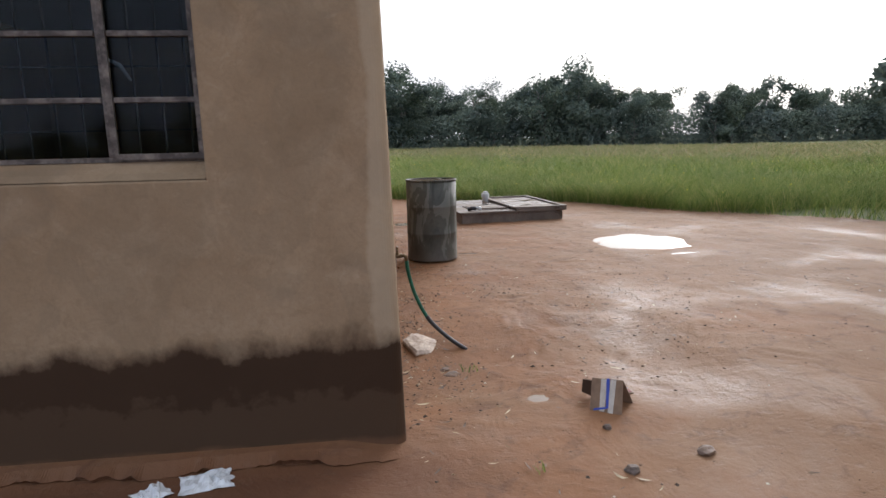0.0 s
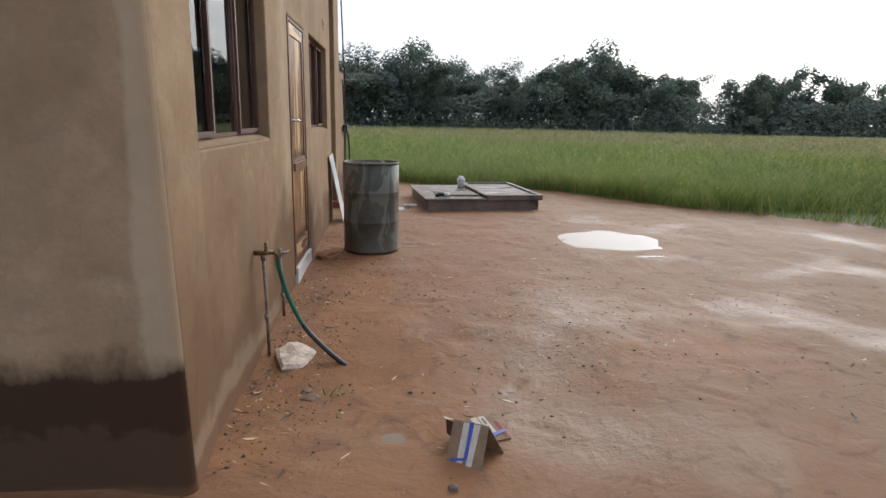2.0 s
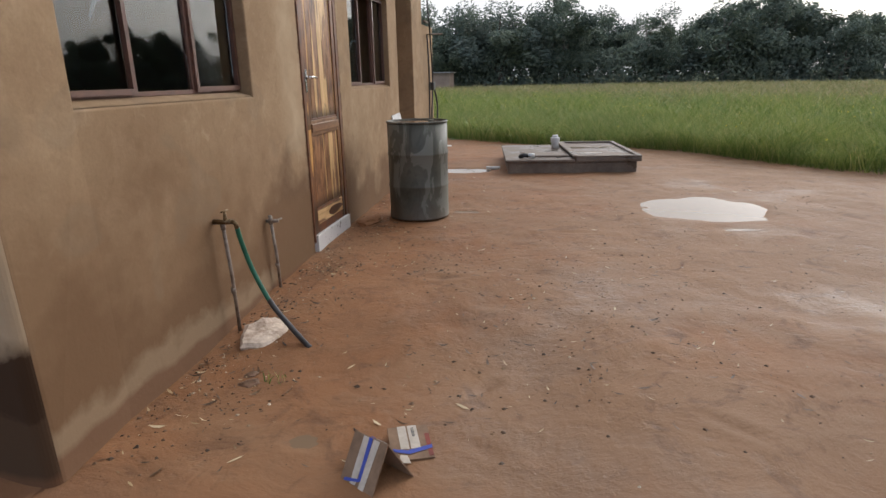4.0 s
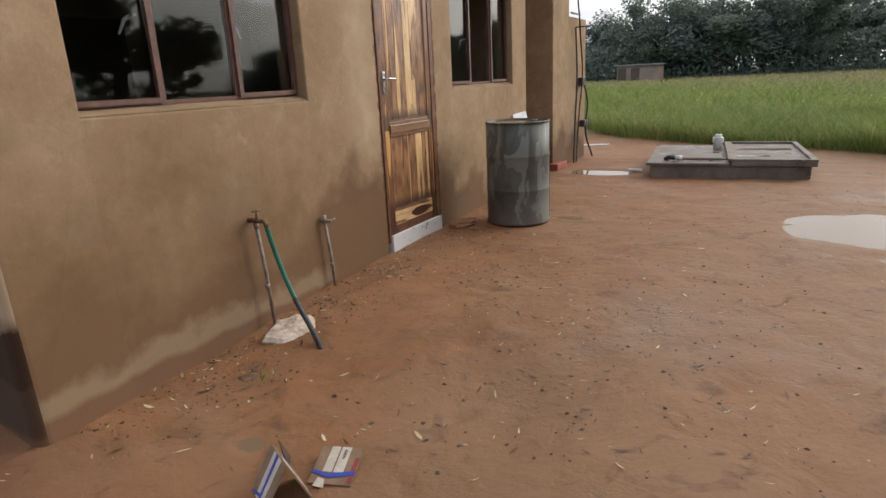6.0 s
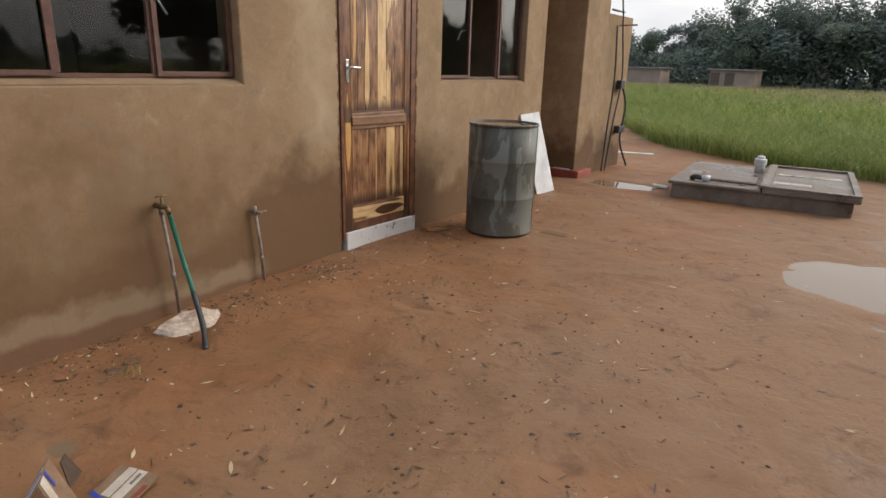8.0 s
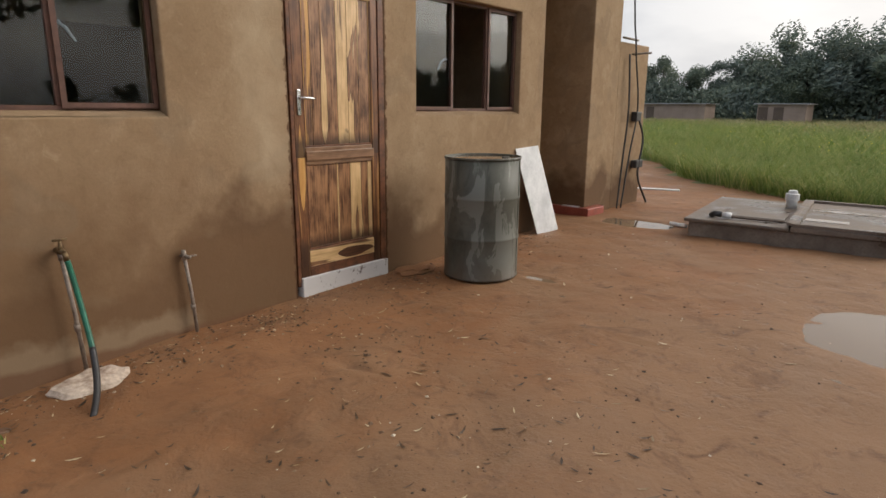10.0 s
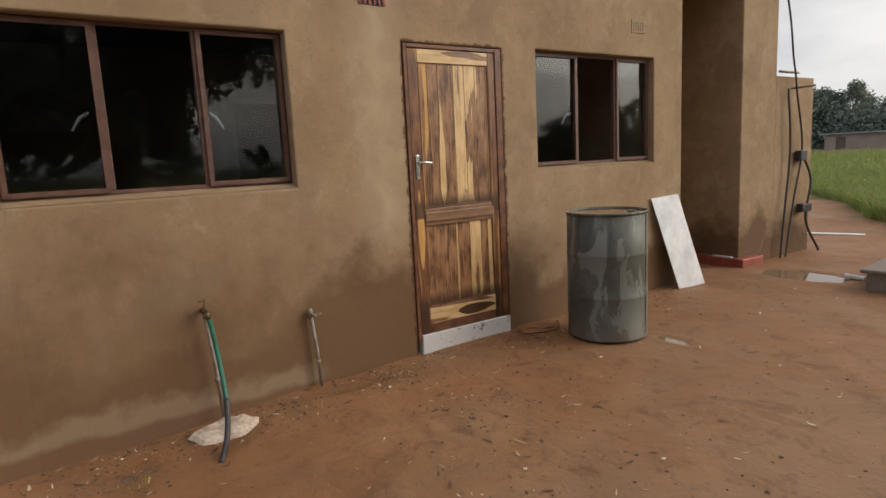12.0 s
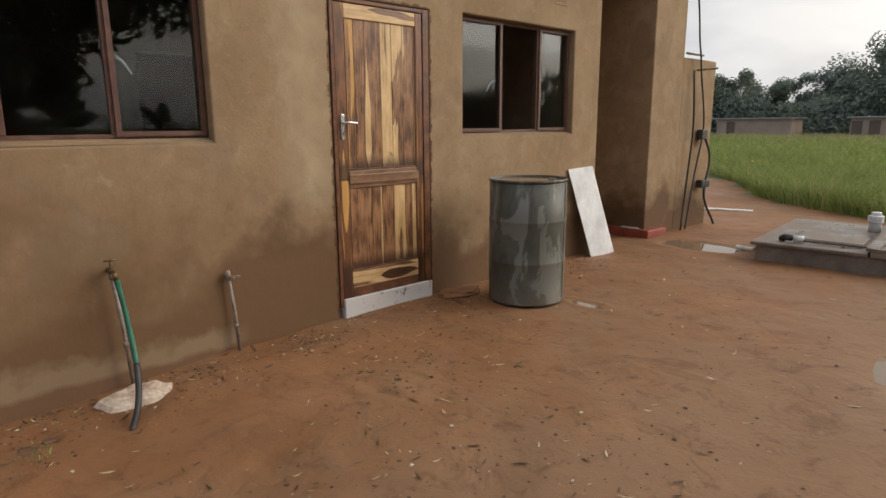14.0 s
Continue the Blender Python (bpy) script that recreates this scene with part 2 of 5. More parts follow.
def soil_material():
    """Red-brown laterite after rain: damp patches with a film of water, drier grit between them."""
    m, n, l, p = material("wet_soil")
    at = position(n)
    x, y, z = split(n, l, at)
    broad = noise_node(n, l, 0.55, 5.0, 0.6, at)
    patch = noise_node(n, l, 2.6, 6.0, 0.62, at, 0.6)
    grit = noise_node(n, l, 38.0, 5.0, 0.7, at)
    fine = noise_node(n, l, 170.0, 3.0, 0.6, at)
    tone = mix_node(n, l, ramp_node(n, l, broad, [(0.35, 0.0), (0.65, 1.0)]), (0.222, 0.095, 0.036), (0.305, 0.146, 0.066))
    tone = mix_node(n, l, ramp_node(n, l, patch, [(0.42, 0.0), (0.7, 0.7)]), tone, (0.172, 0.082, 0.037))
    # trodden, greyer ground away from the wall
    trod = math_node(n, l, "ADD", noise_node(n, l, 0.8, 5.0, 0.6, at, 0.4), math_node(n, l, "MULTIPLY", math_node(n, l, "MULTIPLY", math_node(n, l, "SUBTRACT", x, 0.3), 0.45, True), 0.22))
    tone = mix_node(n, l, ramp_node(n, l, trod, [(0.47, 0.0), (0.70, 0.7)]), tone, (0.260, 0.150, 0.080))
    tone = mix_node(n, l, ramp_node(n, l, grit, [(0.60, 0.0), (0.75, 0.5)]), tone, (0.12, 0.07, 0.042))
    tone = mix_node(n, l, ramp_node(n, l, fine, [(0.62, 0.0), (0.78, 0.35)]), tone, (0.46, 0.34, 0.24))
    # film of water: more of it out in the yard than along the wall
    out = math_node(n, l, "MULTIPLY", math_node(n, l, "SUBTRACT", x, 0.6), 0.16, True)
    near = math_node(n, l, "MULTIPLY", math_node(n, l, "SUBTRACT", 5.6, y), 0.30, True)
    pool = math_node(n, l, "ADD", noise_node(n, l, 0.9, 5.0, 0.6, at, 0.5), math_node(n, l, "ADD", math_node(n, l, "MULTIPLY", out, 0.05), math_node(n, l, "MULTIPLY", math_node(n, l, "MULTIPLY", near, out), 0.20)))
    # a slick in the middle of the yard where the ground drains slowly
    away = math_node(n, l, "ADD", math_node(n, l, "POWER", math_node(n, l, "MULTIPLY", math_node(n, l, "SUBTRACT", x, 1.9), 0.9), 2.0), math_node(n, l, "POWER", math_node(n, l, "MULTIPLY", math_node(n, l, "SUBTRACT", y, 4.7), 0.6), 2.0))
    pool = math_node(n, l, "ADD", pool, math_node(n, l, "MULTIPLY", math_node(n, l, "SUBTRACT", 1.0, away, True), 0.12))
    film = ramp_node(n, l, pool, [(0.555, 0.0), (0.72, 0.95)])
    # the strip under the south wall stays soaked
    soak = math_node(n, l, "MULTIPLY", math_node(n, l, "MULTIPLY", math_node(n, l, "MULTIPLY", math_node(n, l, "SUBTRACT", 3.3, y), 2.2, True), math_node(n, l, "SUBTRACT", y, 1.6, True)), math_node(n, l, "MULTIPLY", math_node(n, l, "SUBTRACT", 0.75, x), 1.4, True))
    soak = math_node(n, l, "MULTIPLY", soak, ramp_node(n, l, patch, [(0.25, 0.95), (0.75, 0.55)]))
    tone = mix_node(n, l, soak, tone, (0.105, 0.042, 0.020))
    spots = ramp_node(n, l, noise_node(n, l, 11.0, 4.0, 0.6, at), [(0.52, 0.0), (0.70, 0.6)])
    film = math_node(n, l, "MAXIMUM", film, math_node(n, l, "MULTIPLY", spots, ramp_node(n, l, pool, [(0.40, 0.0), (0.55, 1.0)])))
    film = math_node(n, l, "MULTIPLY", film, ramp_node(n, l, noise_node(n, l, 24.0, 4.0, 0.65, at), [(0.40, 1.0), (0.64, 0.66)]))
    mud = noise_node(n, l, 4.2, 6.0, 0.72, at, 1.0)
    tone = mix_node(n, l, ramp_node(n, l, mud, [(0.54, 0.0), (0.70, 0.65)]), tone, (0.092, 0.040, 0.020))
    tone = mix_node(n, l, film, tone, mix_node(n, l, 0.35, tone, (0.16, 0.095, 0.055)))
    l.new(tone, p.inputs["Base Color"])
    l.new(mix_node(n, l, film, 0.74, 0.40), p.inputs["Roughness"])
    height = math_node(n, l, "ADD", math_node(n, l, "MULTIPLY", patch, 1.2), math_node(n, l, "ADD", math_node(n, l, "MULTIPLY", grit, 0.20), math_node(n, l, "MULTIPLY", fine, 0.04)))
    calm = math_node(n, l, "MULTIPLY", height, ramp_node(n, l, film, [(0.0, 1.0), (1.0, 0.42)]))
    p.inputs["Specular IOR Level"].default_value = 0.36
    bump(n, l, p, calm, 0.55, 0.034)
    return m


def wood_material(name, bias, along=1, sap_tone=((0.46, 0.28, 0.115), (0.74, 0.51, 0.26)), heart_tone=((0.075, 0.027, 0.010), (0.370, 0.185, 0.085))):
    """Varnished hardwood with pale sapwood streaks, differing from board to board. bias: more sapwood (+) or heartwood (-)."""
    m, n, l, p = material(name)
    at = n.new("ShaderNodeTexCoord").outputs["Object"]
    seed = n.new("ShaderNodeObjectInfo").outputs["Random"]
    move = n.new("ShaderNodeVectorMath")
    move.operation = "ADD"
    shift = n.new("ShaderNodeCombineXYZ")
    l.new(math_node(n, l, "MULTIPLY", seed, 37.0), shift.inputs[0])
    l.new(math_node(n, l, "MULTIPLY", seed, 91.0), shift.inputs[1])
    l.new(at, move.inputs[0])
    l.new(shift.outputs[0], move.inputs[1])
    where = move.outputs[0]
    long, cross = (0.9, 9.0), (3.2, 95.0)
    wave = noise_node(n, l, 1.0, 3.0, 0.45, scaled(n, l, where, *((long[1], long[0]) if along else long), 9.0), 0.7)
    grain = noise_node(n, l, 1.0, 5.0, 0.6, scaled(n, l, where, *((cross[1], cross[0]) if along else cross), 95.0), 0.5)
    cloud = noise_node(n, l, 1.0, 4.0, 0.6, scaled(n, l, where, *((16.0, 5.0) if along else (5.0, 16.0)), 16.0))
    knots = noise_node(n, l, 9.0, 2.0, 0.5, where)
    level = math_node(n, l, "ADD", wave, bias)
    both = math_node(n, l, "ADD", math_node(n, l, "MULTIPLY", grain, 0.45), math_node(n, l, "MULTIPLY", cloud, 0.55))
    heart = ramp_node(n, l, both, [(0.40, heart_tone[0]), (0.58, heart_tone[1])])
    sap = ramp_node(n, l, both, [(0.36, sap_tone[0]), (0.60, sap_tone[1])])
    tone = mix_node(n, l, ramp_node(n, l, level, [(0.50, 0.0), (0.525, 1.0)]), heart, sap)
    rim = ramp_node(n, l, level, [(0.485, 0.0), (0.505, 0.7), (0.525, 0.0)])
    tone = mix_node(n, l, rim, tone, (0.085, 0.036, 0.015))
    tone = mix_node(n, l, ramp_node(n, l, knots, [(0.70, 0.0), (0.76, 0.75)]), tone, (0.045, 0.02, 0.010))
    if along:
        # varnish pooled dark at the foot of each panel
        _, v, _ = split(n, l, at)
        upper = math_node(n, l, "GREATER_THAN", v, 0.98)
        above = math_node(n, l, "SUBTRACT", v, math_node(n, l, "ADD", 0.345, math_node(n, l, "MULTIPLY", upper, 0.70)))
        edge = math_node(n, l, "SUBTRACT", above, math_node(n, l, "MULTIPLY", math_node(n, l, "SUBTRACT", cloud, 0.35), 0.16))
        pooled = ramp_node(n, l, math_node(n, l, "MULTIPLY", edge, 14.0), [(0.0, 0.85), (1.0, 0.0)])
        tone = mix_node(n, l, pooled, tone, (0.040, 0.016, 0.007))
    l.new(tone, p.inputs["Base Color"])
    l.new(ramp_node(n, l, grain, [(0.3, 0.30), (0.7, 0.48)]), p.inputs["Roughness"])
    bump(n, l, p, grain, 0.12, 0.002)
    return m


def drum_material():
    """Dull zinc-grey paint with rain runs and damp blotches."""
    m, n, l, p = material("drum_steel")
    at = n.new("ShaderNodeTexCoord").outputs["Object"]
    runs = noise_node(n, l, 1.0, 5.0, 0.62, scaled(n, l, at, 6.5, 6.5, 2.4), 0.9)
    blot = noise_node(n, l, 4.0, 6.0, 0.65, at, 0.5)
    fine = noise_node(n, l, 70.0, 3.0, 0.6, at)
    tone = mix_node(n, l, ramp_node(n, l, blot, [(0.35, 0.0), (0.65, 1.0)]), (0.054, 0.055, 0.043), (0.100, 0.100, 0.080))
    tone = mix_node(n, l, ramp_node(n, l, runs, [(0.53, 0.0), (0.56, 0.8)]), tone, (0.178, 0.182, 0.158))
    tone = mix_node(n, l, ramp_node(n, l, runs, [(0.30, 0.75), (0.42, 0.0)]), tone, (0.026, 0.029, 0.022))
    x, y, z = split(n, l, at)
    tone = mix_node(n, l, ramp_node(n, l, math_node(n, l, "ADD", z, math_node(n, l, "MULTIPLY", blot, 0.3)), [(0.16, 0.55), (0.36, 0.0)]), tone, (0.10, 0.062, 0.036))
    l.new(tone, p.inputs["Base Color"])
    l.new(ramp_node(n, l, blot, [(0.3, 0.40), (0.7, 0.62)]), p.inputs["Roughness"])
    p.inputs["Metallic"].default_value = 0.1
    bump(n, l, p, math_node(n, l, "ADD", blot, math_node(n, l, "MULTIPLY", fine, 0.3)), 0.2, 0.004)
    return m


def leafy(name, stops, gloss=0.55, through=0.25):
    """Foliage: colour from leaf to leaf, with some light passing through."""
    m, n, l, p = material(name)
    seed = n.new("ShaderNodeNewGeometry").outputs["Random Per Island"]
    tone = ramp_node(n, l, seed, stops)
    big = noise_node(n, l, 0.25, 3.0, 0.5, position(n))
    tone = mix_node(n, l, ramp_node(n, l, big, [(0.35, 0.0), (0.65, 0.45)]), tone, mix_node(n, l, 1.0, tone, (1.25, 1.2, 0.7), "MULTIPLY"))
    l.new(tone, p.inputs["Base Color"])
    p.inputs["Roughness"].default_value = gloss
    if through:
        veil = n.new("ShaderNodeBsdfTranslucent")
        l.new(tone, veil.inputs["Color"])
        both = n.new("ShaderNodeMixShader")
        both.inputs[0].default_value = through
        l.new(p.outputs[0], both.inputs[1])
        l.new(veil.outputs[0], both.inputs[2])
        l.new(both.outputs[0], n["Material Output"].inputs["Surface"])
    return m


def glass_material(name="window_glass", tone=(0.55, 0.60, 0.60), index=1.40):
    m, n, l, p = material(name)
    p.inputs["Base Color"].default_value = (*tone, 1)
    p.inputs["Roughness"].default_value = 0.0
    p.inputs["IOR"].default_value = index
    p.inputs["Transmission Weight"].default_value = 1.0
    wave = noise_node(n, l, 5.0, 2.0, 0.5, position(n))
    bump(n, l, p, wave, 0.004, 0.02)
    return m


def water_material():
    m, n, l, p = material("puddle_water")
    at = position(n)
    p.inputs["Base Color"].default_value = (0.20, 0.135, 0.085, 1)
    p.inputs["Roughness"].default_value = 0.04
    p.inputs["IOR"].default_value = 1.33
    p.inputs["Specular IOR Level"].default_value = 0.6
    bump(n, l, p, noise_node(n, l, 9.0, 2.0, 0.5, at), 0.04, 0.01)
    return m


def concrete_material():
    m, n, l, p = material("wet_concrete")
    at = position(n)
    patch = noise_node(n, l, 2.6, 6.0, 0.62, at)
    fine = noise_node(n, l, 45.0, 4.0, 0.65, at)
    tone = mix_node(n, l, ramp_node(n, l, patch, [(0.36, 0.0), (0.64, 1.0)]), (0.095, 0.068, 0.050), (0.235, 0.185, 0.145))
    tone = mix_node(n, l, ramp_node(n, l, fine, [(0.3, 0.4), (0.55, 0.0)]), tone, (0.07, 0.055, 0.04))
    l.new(tone, p.inputs["Base Color"])
    l.new(ramp_node(n, l, patch, [(0.35, 0.22), (0.6, 0.7)]), p.inputs["Roughness"])
    bump(n, l, p, math_node(n, l, "ADD", patch, math_node(n, l, "MULTIPLY", fine, 0.5)), 0.35, 0.008)
    return m


PLASTER = plaster_material()
SOIL = soil_material()
HEARTWOOD = wood_material("heartwood", -0.16)
SAPWOOD = wood_material("sapwood", 0.15)
STREAKED = wood_material("streaked_wood", 0.01)
STILE_WOOD = wood_material("stile_wood", -0.05, 1, ((0.27, 0.12, 0.04), (0.42, 0.22, 0.085)), ((0.075, 0.026, 0.009), (0.23, 0.095, 0.036)))
ORANGE_SAP = wood_material("orange_sapwood", 0.12, 1, ((0.48, 0.24, 0.060), (0.62, 0.35, 0.110)))
RAIL_WOOD = wood_material("rail_wood", 0.04, 0)
DARK_LENS = wood_material("dark_heartwood", -0.3, 0, heart_tone=((0.040, 0.014, 0.006), (0.110, 0.045, 0.019)))
RAIL_BROWN = wood_material("rail_brown", -0.2, 0, heart_tone=((0.13, 0.062, 0.028), (0.27, 0.145, 0.075)))
DRUM = drum_material()
GLASS = glass_material()
DIRTY_GLASS = glass_material("dirty_glass", (0.40, 0.42, 0.41), 1.24)
# near-black bar steel: the shade behind the panes is put into its colour
SHADED_BAR = worn("shaded_bar", (0.018, 0.013, 0.010), (0.070, 0.052, 0.040), 14.0, (0.6, 0.85))
WATER = water_material()
CONCRETE = concrete_material()
DOOR_FRAME_WOOD = worn("dark_stained_timber", (0.055, 0.018, 0.007), (0.21, 0.082, 0.034), 9.0, (0.35, 0.6))
RED_STEEL = worn("red_oxide_steel", (0.085, 0.040, 0.029), (0.160, 0.080, 0.058), 14.0, (0.45, 0.7))
OLD_STEEL = worn("flaking_brown_steel", (0.055, 0.040, 0.032), (0.26, 0.215, 0.18), 16.0, (0.5, 0.8), spread=(0.42, 0.7))
CHROME = worn("chrome", (0.55, 0.55, 0.56), (0.72, 0.72, 0.73), 20.0, (0.14, 0.3), 1.0, relief=0.03)
BRASS = worn("tarnished_brass", (0.09, 0.055, 0.03), (0.24, 0.17, 0.09), 30.0, (0.35, 0.6), 0.8)
ZINC = worn("galvanised_pipe", (0.12, 0.085, 0.06), (0.36, 0.31, 0.26), 14.0, (0.4, 0.65), 0.35)
GREEN_HOSE = worn("green_hose", (0.008, 0.085, 0.050), (0.012, 0.16, 0.095), 12.0, (0.3, 0.45), relief=0.05)
BLACK_HOSE = worn("black_hose", (0.018, 0.017, 0.018), (0.045, 0.042, 0.042), 12.0, (0.35, 0.55), relief=0.05)
WHITE_PAINT = worn("chipped_white_paint", (0.14, 0.11, 0.09), (0.60, 0.58, 0.56), 9.0, (0.5, 0.75), spread=(0.35, 0.43))
STEP_RED = worn("red_floor_polish", (0.20, 0.045, 0.030), (0.34, 0.085, 0.060), 7.0, (0.3, 0.5))
SHEET_METAL = worn("pale_sheet", (0.46, 0.47, 0.48), (0.70, 0.71, 0.71), 6.0, (0.35, 0.55), 0.1)
ROCK = worn("pale_rock", (0.26, 0.175, 0.125), (0.68, 0.57, 0.46), 14.0, (0.6, 0.85), relief=0.5)
CHIP = worn("wet_brown_stone", (0.085, 0.045, 0.026), (0.20, 0.115, 0.070), 14.0, (0.35, 0.7), relief=0.4)
DARK_ROCK = worn("dark_rock", (0.085, 0.058, 0.043), (0.20, 0.145, 0.11), 20.0, (0.5, 0.8), relief=0.4)
BOARD = worn("brown_cardboard", (0.165, 0.098, 0.056), (0.27, 0.17, 0.105), 12.0, (0.7, 0.9))
BOARD_EDGE = worn("dark_cardboard", (0.045, 0.028, 0.018), (0.09, 0.055, 0.035), 12.0, (0.6, 0.9))
LABEL_PAPER = worn("label_paper", (0.40, 0.34, 0.27), (0.60, 0.53, 0.45), 12.0, (0.6, 0.85))
RED_PRINT = worn("red_print", (0.17, 0.035, 0.025), (0.27, 0.06, 0.04), 12.0, (0.6, 0.85))
DARK_PRINT = worn("dark_print", (0.03, 0.03, 0.035), (0.06, 0.06, 0.07), 12.0, (0.6, 0.85))
BLUE_TAPE = worn("blue_tape", (0.02, 0.035, 0.26), (0.04, 0.075, 0.40), 14.0, (0.3, 0.5))
PLASTIC_WHITE = worn("white_plastic", (0.55, 0.55, 0.54), (0.80, 0.80, 0.79), 10.0, (0.3, 0.5))
BRICK_RED = worn("red_clay", (0.23, 0.06, 0.05), (0.36, 0.115, 0.10), 20.0, (0.7, 0.9))
# the unlit room's shade is put into this near-black plaster colour
ROOM = worn("shade_toned_plaster", (0.045, 0.042, 0.040), (0.08, 0.075, 0.07), 3.0, (0.8, 0.95))
ROOF_METAL = worn("roof_sheet", (0.28, 0.28, 0.28), (0.42, 0.42, 0.42), 3.0, (0.4, 0.6), 0.6)
BARK = worn("bark", (0.05, 0.038, 0.028), (0.14, 0.11, 0.085), 5.0, (0.8, 0.95), relief=0.6)
PALE_BARK = worn("pale_bark", (0.16, 0.14, 0.12), (0.34, 0.31, 0.27), 5.0, (0.8, 0.95), relief=0.6)
FAR_WALL = worn("far_plaster", (0.26, 0.19, 0.15), (0.36, 0.27, 0.22), 1.0, (0.8, 0.95))
FAR_DARK = worn("far_timber", (0.10, 0.07, 0.055), (0.15, 0.11, 0.085), 1.0, (0.8, 0.95))
TURF = worn("turf", (0.070, 0.085, 0.028), (0.155, 0.165, 0.060), 0.8, (0.85, 1.0), grain=9.0)
BLADE = leafy("grass_blade", [(0.0, (0.070, 0.130, 0.026)), (0.5, (0.180, 0.250, 0.062)), (0.8, (0.31, 0.34, 0.100)), (1.0, (0.46, 0.40, 0.20))], 0.6, 0.4)
# paler, greyer grass: the haze of distance is put into the blade colour
HAZED_BLADE = leafy("hazed_grass_blade", [(0.0, (0.160, 0.180, 0.075)), (0.5, (0.260, 0.262, 0.120)), (0.8, (0.36, 0.31, 0.17)), (1.0, (0.42, 0.32, 0.22))], 0.7, 0.35)
# leaf green lightened towards blue-grey, aerial haze painted into the colour
HAZED_LEAF = leafy("hazed_tree_leaf", [(0.0, (0.090, 0.122, 0.112)), (0.6, (0.140, 0.176, 0.152)), (1.0, (0.200, 0.232, 0.190))], 0.85, 0.25)
LITTER = leafy("fallen_leaf", [(0.0, (0.040, 0.024, 0.015)), (0.70, (0.10, 0.055, 0.030)), (0.76, (0.34, 0.24, 0.14)), (1.0, (0.62, 0.52, 0.38))], 0.5, 0.0)
FLOWER = leafy("yellow_flower", [(0.0, (0.65, 0.50, 0.03)), (1.0, (0.75, 0.65, 0.10))], 0.6, 0.2)
CLOD = leafy("soil_crumb", [(0.0, (0.045, 0.027, 0.017)), (0.7, (0.115, 0.062, 0.034)), (0.9, (0.26, 0.17, 0.11)), (1.0, (0.62, 0.55, 0.47))], 0.75, 0.0)


# ---- mesh tools ----
def part(name, bm, mat, parent=None, label="", smooth=False, m=None):
    """Links a bmesh as one mesh object, under a thing or a part."""
    data = bpy.data.meshes.new(name)
    bm.normal_update()
    bm.to_mesh(data)
    bm.free()
    data.materials.append(mat)
    if smooth:
        data.polygons.foreach_set("use_smooth", [True] * len(data.polygons))
    ob = new(name, data)
    if parent is not None:
        ob.parent = parent
    if m is not None:
        ob.matrix_basis = m
    if label:
        tagged(ob, label)
    return ob


def thing(name, m, label, category, group="", kind=""):
    ob = new(name)
    ob.matrix_basis = m
    return tagged(ob, label, category, group, kind)


def box(x0, x1, y0, y1, z0, z1, bevel=0.0, bm=None, seg=2):
    bm = bm or bmesh.new()
    fresh = bmesh.ops.create_cube(bm, size=1.0)["verts"]
    for v in fresh:
        v.co = Vector(((x0 + x1) / 2 + v.co.x * (x1 - x0), (y0 + y1) / 2 + v.co.y * (y1 - y0), (z0 + z1) / 2 + v.co.z * (z1 - z0)))
    if bevel:
        edges = {e for v in fresh for e in v.link_edges}
        bmesh.ops.bevel(bm, geom=list(edges), offset=bevel, segments=seg, profile=0.5, affect="EDGES")
    return bm


def smooth_line(points, per=8):
    """Points on a Catmull-Rom line through the given ones."""
    pts = [Vector(p) for p in points]
    pts = [pts[0] * 2 - pts[1]] + pts + [pts[-1] * 2 - pts[-2]]
    out = []
    for a, b, c, d in zip(pts, pts[1:], pts[2:], pts[3:]):
        for i in range(per):
            t = i / per
            out.append(0.5 * (2 * b + (c - a) * t + (2 * a - 5 * b + 4 * c - d) * t * t + (3 * b - 3 * c + d - a) * t ** 3))
    return out + [pts[-2]]


def tube(points, radius, sides=10, bm=None, caps=True):
    """A tube along points; radius is a number, or one for each point."""
    bm = bm or bmesh.new()
    points = [Vector(p) for p in points]
    rings = []
    side = None
    for i, p in enumerate(points):
        d = (points[min(i + 1, len(points) - 1)] - points[max(i - 1, 0)]).normalized()
        side = d.orthogonal().normalized() if side is None else (side - d * side.dot(d)).normalized()
        up = d.cross(side)
        r = radius[i] if isinstance(radius, (list, tuple)) else radius
        rings.append([bm.verts.new(p + r * (math.cos(a) * side + math.sin(a) * up)) for a in (2 * math.pi * k / sides for k in range(sides))])
    for a, b in zip(rings, rings[1:]):
        for k in range(sides):
            bm.faces.new((a[k], a[(k + 1) % sides], b[(k + 1) % sides], b[k]))
    if caps:
        bm.faces.new(rings[0][::-1])
        bm.faces.new(rings[-1])
    return bm


def lathe(profile, sides=32, bm=None):
    """A body of revolution round z from (radius, height) pairs."""
    bm = bm or bmesh.new()
    rings = []
    for r, h in profile:
        rings.append([bm.verts.new((r * math.cos(2 * math.pi * k / sides), r * math.sin(2 * math.pi * k / sides), h)) for k in range(sides)])
    for a, b in zip(rings, rings[1:]):
        for k in range(sides):
            bm.faces.new((a[k], a[(k + 1) % sides], b[(k + 1) % sides], b[k]))
    bm.faces.new(rings[0][::-1])
    bm.faces.new(rings[-1])
    return bm


def slab(corners, thick, bm=None):
    """A thin plate between four corners, thick across its normal."""
    bm = bm or bmesh.new()
    c = [Vector(p) for p in corners]
    nrm = (c[1] - c[0]).cross(c[3] - c[0]).normalized() * thick / 2
    top = [bm.verts.new(p + nrm) for p in c]
    low = [bm.verts.new(p - nrm) for p in c]
    bm.faces.new(top)
    bm.faces.new(low[::-1])
    for i in range(4):
        j = (i + 1) % 4
        bm.faces.new((top[j], top[i], low[i], low[j]))
    return bm


